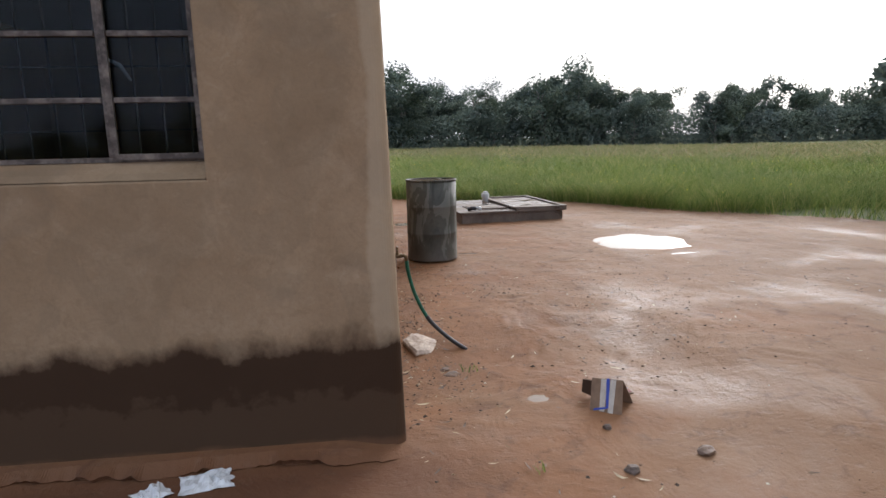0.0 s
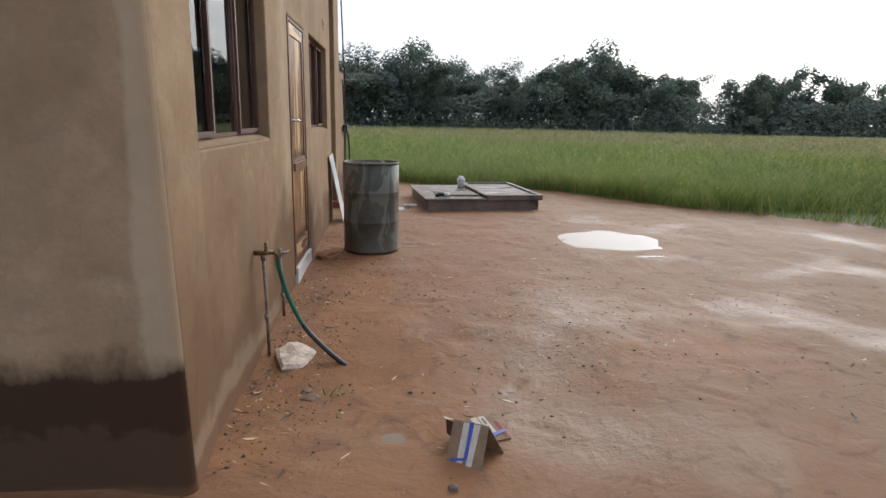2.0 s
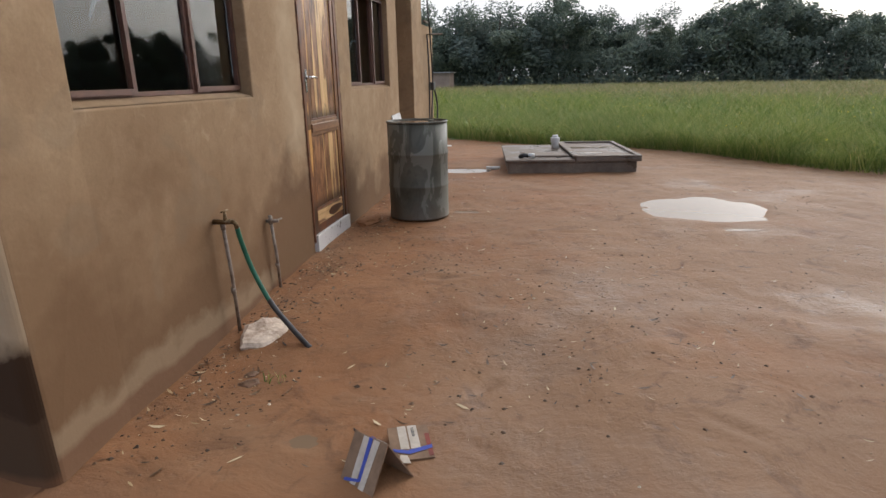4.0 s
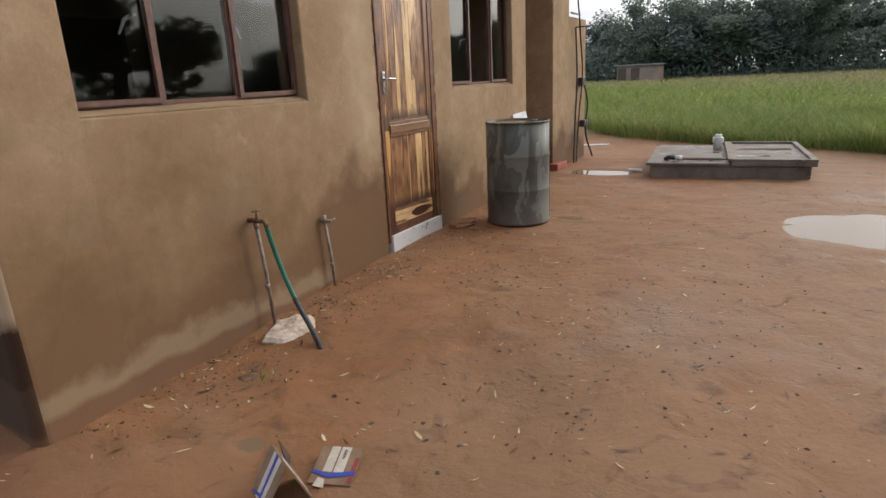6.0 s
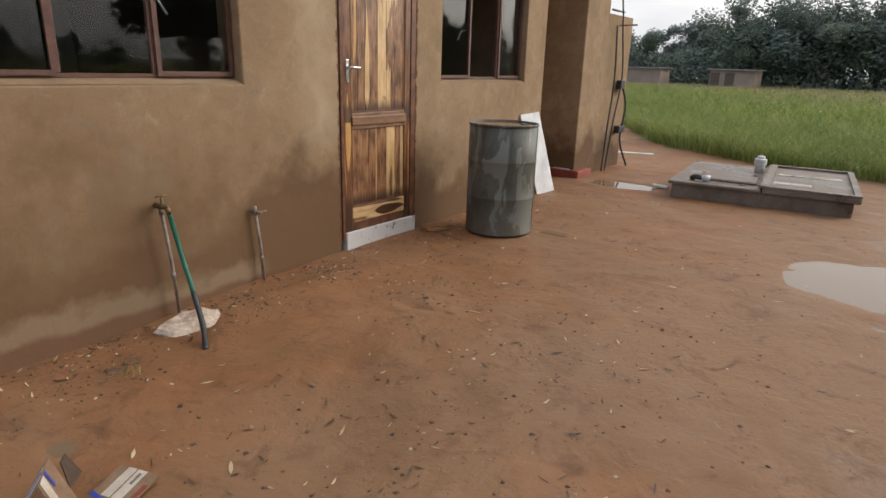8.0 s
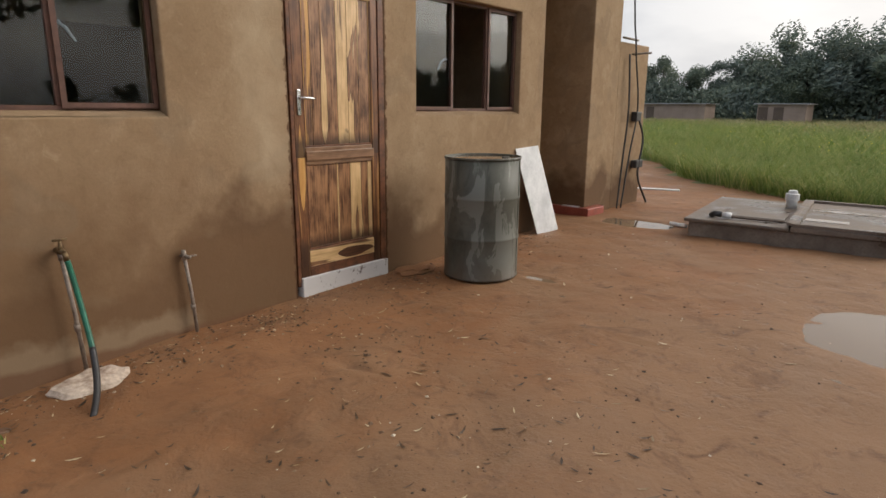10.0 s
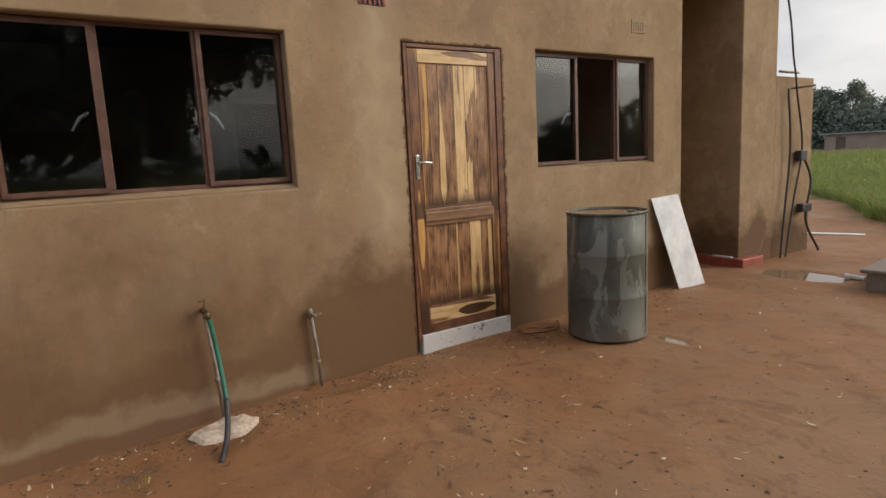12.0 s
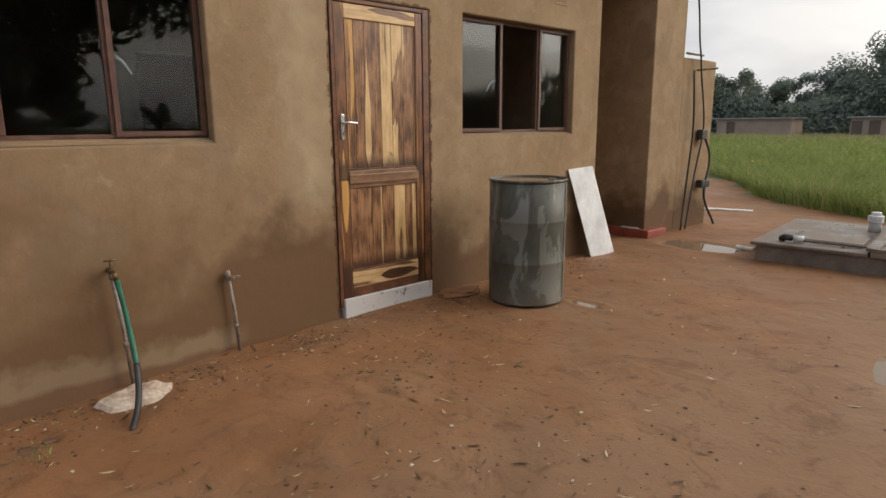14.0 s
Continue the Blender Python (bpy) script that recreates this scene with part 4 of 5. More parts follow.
    part("keyhole", box(0.070, 0.076, 1.285, 1.30, 0.0081, 0.0088), DARK_PRINT, plate)
    return door


build_door()
sill = part("door_sill", box(0.0, 0.80, 0.0, 0.17, -0.08, 0.022, 0.006), WHITE_PAINT, m=east(5.837, -0.025))
tagged(sill, "chipped white-painted cement sill under the door", "door sill", kind="structure")

# ---- air brick ----
vent = thing("air_brick", east(5.515, 2.352), "red clay air brick set in the rendered wall", "air brick")
# dark plate stands for the shade inside the holes
part("backing", box(0, 0.19, 0, 0.085, -0.06, 0.002), DARK_PRINT, vent)
for k in range(6):
    for r in range(2):
        part("rib", box(0.002 + k * 0.0335, 0.018 + k * 0.0335, 0.002 + r * 0.045, 0.036 + r * 0.045, 0.003, 0.010, 0.002, seg=1), BRICK_RED, vent)
part("rib", box(0.0, 0.19, 0.037, 0.046, 0.003, 0.009), BRICK_RED, vent)


patched = thing("air_brick", east(8.10, 2.36), "plastered-over air brick in the rendered wall", "air brick")
part("face", box(0, 0.17, 0, 0.11, -0.02, 0.006, 0.004), PLASTER, patched)
for k in range(5):
    # slots are dark plates on the face, their shade given as colour
    part("slot", box(0.018 + k * 0.030, 0.030 + k * 0.030, 0.02, 0.09, 0.0061, 0.0068), DARK_ROCK, patched)


# ---- drum ----
def build_drum():
    drum = thing("oil_drum", pose(0.580, 7.10, 0.040, 0, 0, 20), "weathered grey steel drum with rain streaks standing by the wall", "drum")
    r, h = 0.283, 0.908
    prof = [(r - 0.02, 0.0), (r, 0.0), (r + 0.004, 0.006), (r + 0.004, 0.016), (r, 0.022)]
    for ring in (0.31, 0.61):
        prof += [(r, ring - 0.022), (r + 0.0035, ring - 0.010), (r + 0.005, ring), (r + 0.0035, ring + 0.010), (r, ring + 0.022)]
    prof += [(r, h - 0.022)]
    part("body", lathe(prof, 56), DRUM, drum, smooth=True)
    rim = lathe([(r - 0.004, h - 0.022), (r + 0.005, h - 0.016), (r + 0.007, h - 0.006), (r + 0.003, h), (r - 0.006, h), (r - 0.009, h - 0.012), (r - 0.009, h - 0.022)], 56)
    part("rim", rim, DRUM, drum, "rolled steel rim", True)
    part("lid", lathe([(r - 0.009, h - 0.030), (r - 0.009, h - 0.018), (0.02, h - 0.016)], 48), DRUM, drum)
    part("seam", box(r - 0.002, r + 0.003, -0.006, 0.006, 0.03, h - 0.03, 0.001), DRUM, drum)
    part("bung", lathe([(0.030, h - 0.020), (0.030, h - 0.006), (0.024, h - 0.004)], 16), DRUM, drum, m=pose(0.15, 0.10, 0))
    water = lathe([(r - 0.011, h - 0.0150), (r - 0.011, h - 0.0135)], 48)
    part("rainwater", water, WATER, drum, "rainwater lying on the lid")


build_drum()

# ---- leaning sheet ----
sheet = part("metal_sheet", slab([(0.162, 8.585, 0.030), (0.160, 8.985, 0.035), (0.018, 8.74, 0.93), (0.018, 8.345, 0.915)], 0.006), SHEET_METAL)
tagged(sheet, "pale flat sheet leaning against the rendered wall", "sheet")


# ---- taps, pipes and hose ----
def standpipe(x, y, lean_x, lean_y, height, label):
    ob = thing("standpipe", pose(x, y, -0.02), label, "tap")
    top = Vector((lean_x, lean_y, height))
    part("pipe", tube([(0, 0, -0.05), top * 0.5 + Vector((0.004, 0.003, 0)), top], 0.0105, 10), ZINC, ob, "stained galvanised pipe", True)
    for k in (0.32, 0.93):
        a, b = top * k, top * (k + 0.055)
        part("socket", tube([a, b], 0.0145, 10), ZINC, ob, smooth=True)
    return ob, top


pipe_1, top_1 = standpipe(0.055, 4.450, 0.0, -0.045, 0.620, "garden tap on a galvanised pipe with a hose")
tap = bmesh.new()
base = top_1
tube([base + Vector((-0.05, 0, 0.0)), base + Vector((0.0, 0, 0.0)), base + Vector((0.055, 0, 0.005))], 0.015, 10, tap)
tube([base + Vector((0.055, 0, 0.005)), base + Vector((0.078, 0, -0.005)), base + Vector((0.082, 0, -0.035))], [0.013, 0.013, 0.012], 10, tap)
tube([base + Vector((0.02, 0, 0.0)), base + Vector((0.02, 0, 0.055))], [0.014, 0.007], 10, tap)
part("tap_body", tap, BRASS, pipe_1, "tarnished brass tap", True)
grip = bmesh.new()
tube([base + Vector((0.02, -0.032, 0.062)), base + Vector((0.02, 0.032, 0.062))], 0.006, 8, grip)
tube([base + Vector((0.02, 0, 0.05)), base + Vector((0.02, 0, 0.066))], 0.006, 8, grip)
part("tap_handle", grip, BRASS, pipe_1, "tee handle", True)

pipe_2, top_2 = standpipe(0.038, 5.062, -0.008, -0.037, 0.490, "bare galvanised standpipe with a small tap")
tap = bmesh.new()
tube([top_2 + Vector((-0.03, 0, -0.012)), top_2 + Vector((0.05, 0.01, -0.012))], 0.011, 10, tap)
tube([top_2 + Vector((0.0, 0.0, -0.03)), top_2 + Vector((0.0, 0, 0.024))], [0.016, 0.013], 10, tap)
tube([top_2 + Vector((0.03, 0.0, -0.010)), top_2 + Vector((0.055, 0.05, -0.004))], 0.006, 8, tap)
part("tap_body", tap, ZINC, pipe_2, "stained tap", True)

hose = thing("garden_hose", pose(0, 0, 0), "green garden hose with a black end hanging from a tap", "hose")
line = smooth_line([(0.137, 4.408, 0.568), (0.146, 4.418, 0.49), (0.190, 4.428, 0.32), (0.280, 4.422, 0.135), (0.41, 4.380, 0.005), (0.537, 4.311, -0.076)], 10)
part("hose_green", tube(line[:31], 0.0135, 12), GREEN_HOSE, hose, smooth=True)
part("hose_black", tube(line[29:], 0.0155, 12), BLACK_HOSE, hose, "black hose end", True)


def build_wing_pipes():
    bundle = thing("pipe_bundle", pose(0, 0, 0), "dark pipes and hoses strapped to the low block's wall", "pipe")
    down = smooth_line([(0.0, 10.58, 3.15), (0.0, 10.750, 2.7), (0.0, 10.840, 2.3), (0.01, 10.885, 2.1), (0.01, 10.930, 1.9), (0.0, 11.110, 1.3), (0.0, 10.960, 0.7), (0.03, 10.750, 0.02)], 8)
    part("hose", tube(down, 0.011, 8), BLACK_HOSE, bundle, "black supply hose", True)
    part("hose", tube(smooth_line([(-0.01, 10.780, 1.95), (0.0, 10.840, 1.3), (0.0, 10.780, 0.7), (0.02, 10.660, 0.03)], 6), 0.012, 8), BLACK_HOSE, bundle, "black hose", True)
    part("hose", tube(smooth_line([(0.01, 11.110, 1.22), (0.04, 11.260, 0.9), (0.05, 11.155, 0.45), (0.09, 11.410, 0.06)], 8), 0.014, 8), BLACK_HOSE, bundle, "looped black hose", True)
    part("clamp", box(-0.046, 0.03, 11.035, 11.185, 1.14, 1.26, 0.012), BLACK_HOSE, bundle)
    part("valve", box(-0.03, 0.055, 11.080, 11.290, 0.54, 0.64, 0.015), BLACK_HOSE, bundle)
    part("crossbar", tube([(-0.046, 10.930, 1.96), (0.20, 10.930, 1.965)], 0.012, 8), ZINC, bundle, "pale pipe stub", True)
    part("crossbar", tube([(-0.02, 10.593, 2.13), (-0.02, 11.005, 2.13)], 0.014, 8), ZINC, bundle, "pale pipe", True)
    part("outlet", tube(smooth_line([(0.03, 10.750, 0.02), (0.13, 10.660, 0.015), (0.24, 10.480, 0.015)], 4), 0.013, 8), BLACK_HOSE, bundle, smooth=True)


build_wing_pipes()
tile = part("tile", box(-0.32, -0.10, 9.86, 9.915, 0.1455, 0.1555, 0.002), PLASTIC_WHITE)
tagged(tile, "white tile lying on the red step", "tile")
plank = part("board", box(-0.62, 0.10, -0.06, 0.06, 0, 0.018, 0.003), PLASTIC_WHITE, m=pose(-0.10, 12.90, 0.052, 0, 0, 20))
tagged(plank, "pale board lying flat on the bare earth", "board")


offcut = part("pipe_offcut", tube([(0.96, 10.02, 0.072), (1.15, 9.96, 0.076)], 0.022, 12), PLASTIC_WHITE)
tagged(offcut, "short white plastic pipe offcut lying by the tank", "pipe")


# ---- septic tank ----
def build_tank():
    tank = thing("septic_tank", pose(1.26, 9.55, 0.055, 0, 0, 6) @ pose(-1.13, -9.53, 0), "low wet concrete septic tank with two slabs", "septic tank")
    part("body", box(1.17, 2.88, 9.57, 11.32, -0.12, 0.150, 0.012), CONCRETE, tank)
    part("cover_slab", box(1.13, 2.055, 9.53, 11.36, 0.151, 0.185, 0.010), CONCRETE, tank, "smooth wet cover slab")
    slab_2 = part("cover_slab", box(2.065, 2.93, 9.53, 11.36, 0.151, 0.205, 0.010), CONCRETE, tank, "stained cover slab with a raised edge")
    part("raised_edge", ring_frame(2.065, 2.93, 9.53, 11.36, 0.06, 0.206, 0.232), CONCRETE, slab_2)
    part("joint", box(2.03, 2.085, 9.55, 11.34, 0.206, 0.236, 0.008), CONCRETE, tank)
    hole = part("manhole_lid", box(1.42, 1.98, 9.86, 10.30, 0.186, 0.205, 0.012), CONCRETE, tank, "concrete manhole lid")
    part("lid_edge", ring_frame(1.38, 2.02, 9.82, 10.34, 0.035, 0.1855, 0.196), DARK_ROCK, hole)
    rod = smooth_line([(1.36, 9.74, 0.20), (1.42, 9.73, 0.215), (1.60, 9.74, 0.205), (1.98, 9.78, 0.200)], 5)
    part("lifting_rod", tube(rod, 0.012, 8), DARK_ROCK, tank, smooth=True)
    part("elbow", tube(smooth_line([(1.34, 9.78, 0.20), (1.38, 9.72, 0.225), (1.44, 9.72, 0.222)], 4), 0.030, 10), BLACK_HOSE, tank, "black pipe elbow", True)
    part("collar", tube([(1.45, 9.72, 0.221), (1.53, 9.725, 0.218)], 0.031, 12), PLASTIC_WHITE, tank, "white pipe collar", True)
    stub = part("vent_pipe", lathe([(0.055, 0), (0.055, 0.13), (0.052, 0.135)], 20), PLASTIC_WHITE, tank, "white plastic vent pipe", True, pose(1.94, 10.84, 0.184))
    part("cap", lathe([(0.066, 0.095), (0.070, 0.10), (0.070, 0.165), (0.045, 0.17), (0.045, 0.20), (0.03, 0.205)], 20), PLASTIC_WHITE, stub, "white screw cap")
    part("standing_water", box(2.16, 2.80, 10.62, 10.78, 0.2055, 0.2085), WATER, slab_2)
    part("standing_water", box(2.14, 2.50, 9.95, 10.10, 0.2055, 0.2085), WATER, slab_2)


build_tank()


# ---- cardboard box ----
def build_box():
    carton = thing("cardboard_box", pose(-0.008, 0.026, -0.026), "torn wet cardboard box folded like a tent, with blue tape", "cardboard box")
    a0, a1 = Vector((1.066, 3.262, -0.070)), Vector((1.214, 3.179, -0.064))
    r0, r1 = Vector((1.108, 3.350, 0.088)), Vector((1.256, 3.267, 0.094))
    b0, b1 = Vector((1.187, 3.390, -0.066)), Vector((1.335, 3.307, -0.060))
    front = part("front_flap", slab([a0, a1, r1, r0], 0.005), BOARD, carton)
    back = part("back_flap", slab([r0, r1, b1, b0], 0.005), BOARD, carton)
    part("inner_fold", slab([r0 + Vector((0.01, 0.03, -0.03)), r0 + Vector((-0.03, 0.06, -0.03)), b0 + Vector((-0.10, 0.06, 0.03)), b0 + Vector((-0.05, 0.0, 0.02))], 0.004), BOARD_EDGE, carton)

    def on(p, q, s, t, u, v):
        return p.lerp(q, u).lerp(s.lerp(t, u), v)

    def strip(name, quad, lift, uv, mat, owner):
        nrm = (quad[1] - quad[0]).cross(quad[3] - quad[0]).normalized() * lift
        corners = [on(quad[0], quad[1], quad[3], quad[2], u, v) + nrm for u, v in uv]
        part(name, slab(corners, 0.001), mat, owner)

    fq, bq = (a0, a1, r1, r0), (r0, r1, b1, b0)
    strip("label", fq, 0.0040, ((0.30, 0.05), (0.46, 0.05), (0.50, 0.99), (0.30, 0.99)), LABEL_PAPER, front)
    strip("label", fq, 0.0040, ((0.56, 0.0), (0.72, 0.0), (0.78, 0.99), (0.60, 0.99)), LABEL_PAPER, front)
    strip("tape", fq, 0.0055, ((0.50, 0.16), (0.58, 0.16), (0.58, 1.0), (0.47, 1.0)), BLUE_TAPE, front)
    strip("tape", fq, 0.0060, ((0.12, 0.05), (0.55, 0.14), (0.56, 0.20), (0.12, 0.11)), BLUE_TAPE, front)
    strip("tape", bq, 0.0050, ((0.47, 0.0), (0.58, 0.0), (0.50, 0.35), (0.42, 0.35)), BLUE_TAPE, back)
    strip("label", bq, 0.0040, ((0.62, 0.0), (0.92, 0.0), (0.90, 0.75), (0.66, 0.8)), LABEL_PAPER, back)
    c = [Vector(p) for p in ((1.240, 3.370, -0.052), (1.393, 3.432, -0.060), (1.325, 3.612, -0.036), (1.172, 3.550, -0.028))]
    flat = part("loose_flap", slab(c, 0.006), BOARD, carton)
    strip("label", c, 0.0045, ((0.24, 0.30), (0.45, 0.30), (0.45, 1.0), (0.24, 1.0)), LABEL_PAPER, flat)
    strip("label", c, 0.0045, ((0.49, 0.30), (0.72, 0.30), (0.72, 1.0), (0.49, 1.0)), LABEL_PAPER, flat)
    strip("print", c, 0.0045, ((0.88, 0.05), (0.99, 0.05), (0.99, 0.72), (0.88, 0.72)), RED_PRINT, flat)
    strip("tape", c, 0.0060, ((0.0, 0.26), (0.42, 0.14), (0.42, 0.24), (0.0, 0.34)), BLUE_TAPE, flat)
    strip("tape", c, 0.0062, ((0.42, 0.14), (1.0, 0.26), (1.0, 0.36), (0.42, 0.26)), BLUE_TAPE, flat)
    for k in range(3):
        strip("print", c, 0.0052, ((0.575 + k * 0.025, 0.66), (0.588 + k * 0.025, 0.66), (0.588 + k * 0.025, 0.93), (0.575 + k * 0.025, 0.93)), DARK_PRINT, flat)
    strip("torn_paper", c, 0.006, ((0.15, -0.08), (0.42, -0.12), (0.36, 0.10), (0.20, 0.14)), LABEL_PAPER, flat)


build_box()


# ---- plastic scraps ----
def scrap(x, y, sx, sy, turn, seed):
    bm = bmesh.new()
    bmesh.ops.create_grid(bm, x_segments=14, y_segments=10, size=1.0)
    for v in bm.verts:
        e = max(abs(v.co.x), abs(v.co.y))
        u = Vector((v.co.x * 1.9 + seed, v.co.y * 1.9, seed))
        z = 0.044 * (0.6 + noise.noise(u)) + 0.034 * noise.noise(u * 2.7)
        k = 1 + 0.25 * noise.noise(u * 0.9 + Vector((9, 0, 0)))
        v.co = Vector((v.co.x * sx * k, v.co.y * sy * k, max(0.003, z * (1.15 - e * 0.9))))
    rim = bmesh.ops.extrude_face_region(bm, geom=bm.faces[:])["geom"]
    bmesh.ops.translate(bm, verts=[g for g in rim if isinstance(g, bmesh.types.BMVert)], vec=(0, 0, 0.002))
    bmesh.ops.recalc_face_normals(bm, faces=bm.faces[:])
    ob = part("plastic_scrap", bm, PLASTIC_WHITE, m=pose(x, y, ground_height(x, y) - 0.002, 0, 0, turn))
    return tagged(ob, "crumpled white plastic scrap on the mud", "plastic scrap", group="plastic scraps by the wall")


scrap(-0.866, 2.885, 0.11, 0.075, 12, 1.0)
scrap(-1.072, 2.81, 0.065, 0.06, 40, 4.0)


def slab_stone(rx, ry, thick, seed):
    """A broken flat stone: a ragged outline, chipped top edges."""
    rnd = random.Random(seed)
    bm = bmesh.new()
    count = 9
    low, mid, top = [], [], []
    for k in range(count):
        a = 2 * math.pi * (k + rnd.uniform(-0.3, 0.3)) / count
        r = rnd.uniform(0.80, 1.16)
        p = Vector((rx * r * math.cos(a), ry * r * math.sin(a), 0))
        low.append(bm.verts.new(p * 0.94))
        mid.append(bm.verts.new(p + Vector((0, 0, thick * rnd.uniform(0.45, 0.75)))))
        top.append(bm.verts.new(p * rnd.uniform(0.72, 0.93) + Vector((0, 0, thick * rnd.uniform(0.85, 1.15)))))
    peak = bm.verts.new((rx * 0.1, 0, thick * 1.12))
    for k in range(count):
        j = (k + 1) % count
        bm.faces.new((low[k], low[j], mid[j], mid[k]))
        bm.faces.new((mid[k], mid[j], top[j], top[k]))
        bm.faces.new((top[k], top[j], peak))
    bm.faces.new(low[::-1])
    bmesh.ops.subdivide_edges(bm, edges=bm.edges[:], cuts=2, use_grid_fill=True)
    bmesh.ops.triangulate(bm, faces=bm.faces[:])
    for v in bm.verts:
        v.co += Vector((noise.noise(v.co * 22), noise.noise(v.co * 22 + Vector((5, 0, 0))), noise.noise(v.co * 16 + Vector((0, 9, 0))))) * 0.006
    return bm


# ---- loose stones ----
def stone(x, y, size, mat, seed, label, turn=0, tilt=(0, 0), rough=0.25, detail=2, lift=0.0):
    ob = part("stone", rock(size, seed, 1.0, detail, rough), mat, m=pose(x, y, ground_height(x, y) - 0.006 + lift, tilt[0], tilt[1], turn))
    return tagged(ob, label, "stone")


slab_ob = part("stone", slab_stone(0.140, 0.185, 0.045, 4), ROCK, m=pose(0.229, 4.425, -0.080, 0, 12, -22))
tagged(slab_ob, "pale broken stone slab lying under the tap", "stone")
stone(0.381, 3.92, (0.055, 0.040, 0.009), CHIP, 5.0, "flat brown stone chip pressed into wet earth", 20, rough=0.3)
stone(0.345, 4.005, (0.04, 0.03, 0.010), CHIP, 6.0, "small dark stone in wet earth", 60)
stone(1.03, 2.675, (0.036, 0.030, 0.022), DARK_ROCK, 8.0, "small dark wet stone on the mud", 10)
stone(1.438, 2.773, (0.052, 0.036, 0.020), CHIP, 9.0, "brown rounded stone on the mud", 30)
stone(1.073, 3.075, (0.022, 0.020, 0.018), DARK_ROCK, 11.0, "small brown pebble on the mud", 0)
stone(0.16, 6.80, (0.17, 0.10, 0.035), SOIL, 12.0, "low mound of red earth by the wall", 80, detail=3)


# ---- grass, litter and trees ----
def blades(name, spots, height, width, mat, seed, label, lean=0.45):
    """Many curved blades, each an island of its own."""
    rnd = np.random.RandomState(seed)
    n = len(spots)
    a = rnd.rand(n) * 2 * math.pi
    tuft = np.array([noise.noise(Vector((x * 0.9, y * 0.9, 7.0))) + 0.6 * noise.noise(Vector((x * 2.7, y * 2.7, 2.0))) for x, y in spots])
    h = height * (0.55 + 0.75 * rnd.rand(n)) * np.clip(1.0 + 0.55 * tuft, 0.45, 1.7)
    w = width * (0.6 + 0.8 * rnd.rand(n))
    bend = lean * h * (0.3 + rnd.rand(n))
    b = rnd.rand(n) * 2 * math.pi
    verts = np.zeros((n, 5, 3))
    dx, dy = np.cos(a) * w / 2, np.sin(a) * w / 2
    for k, (f, g, s) in enumerate(((0, 0, -1), (0, 0, 1), (0.55, 0.3, 0.8), (0.55, 0.3, -0.8), (1.0, 1.0, 0))):
        verts[:, k, 0] = spots[:, 0] + dx * s + np.cos(b) * bend * g
        verts[:, k, 1] = spots[:, 1] + dy * s + np.sin(b) * bend * g
        verts[:, k, 2] = h * f - 0.02 + np.where(spots[:, 1] > 6.0, 0.06, -0.06)
    faces = []
    for i in range(n):
        o = 5 * i
        faces.append((o, o + 1, o + 2, o + 3))
        faces.append((o + 3, o + 2, o + 4))
    data = bpy.data.meshes.new(name)
    data.from_pydata(verts.reshape(-1, 3).tolist(), [], faces)
    data.materials.append(mat)
    return tagged(new(name, data), label, "grass", kind="stuff")


def field_spots(count, x0, x1, near, far, seed, clump=0.8):
    rnd = np.random.RandomState(seed)
    out = []
    while len(out) < count:
        x = x0 + (x1 - x0) * rnd.rand()
        d = near + (far - near) * rnd.rand()
        y = field_edge(x) + d
        if noise.noise(Vector((x * 0.7, y * 0.7, 3.0))) + 0.55 < clump * rnd.rand() or (x < 0.4 and y < 13.9):
            continue
        if y > 73:
            continue
        out.append((x, y))
    return np.array(out)


blades("meadow_grass", field_spots(140000, -5, 12, 0.0, 6.0, 1), 0.38, 0.0075, BLADE, 1, "tall green grass along the edge of the yard", 1.1)
blades("meadow_grass", field_spots(130000, -22, 34, 4.0, 24.0, 2), 0.40, 0.017, BLADE, 2, "tall green meadow grass", 1.2)
blades("meadow_grass", field_spots(130000, -55, 75, 18.0, 72.0, 3), 0.35, 0.052, HAZED_BLADE, 3, "far meadow of tall grass", 1.3)
blades("yard_weeds", np.array([(0.62 + 0.02 * math.cos(k), 2.72 + 0.02 * math.sin(k * 2.3)) for k in range(9)]
                              + [(0.50 + 0.05 * math.cos(k * 1.7), 3.95 + 0.04 * math.sin(k * 1.1)) for k in range(14)]), 0.045, 0.006, BLADE, 4, "small tufts of weed in bare earth", 0.9)


def flowers():
    rnd = np.random.RandomState(7)
    spots = field_spots(520, -12, 14, 0.5, 30.0, 8)
    verts, faces = [], []
    for x, y in spots:
        z, s = 0.34 + 0.16 * rnd.rand(), 0.010 + 0.014 * rnd.rand()
        o = len(verts)
        verts += [(x - s, y, z), (x, y - s, z), (x + s, y, z), (x, y + s, z), (x, y, z + s), (x, y, z - s * 0.6)]
        faces += [(o + i, o + (i + 1) % 4, o + 4) for i in range(4)] + [(o + (i + 1) % 4, o + i, o + 5) for i in range(4)]
    data = bpy.data.meshes.new("wild_flowers")
    data.from_pydata(verts, [], faces)
    data.materials.append(FLOWER)
    tagged(new("wild_flowers", data), "small yellow flowers scattered through the meadow", "flowers", kind="stuff")


flowers()


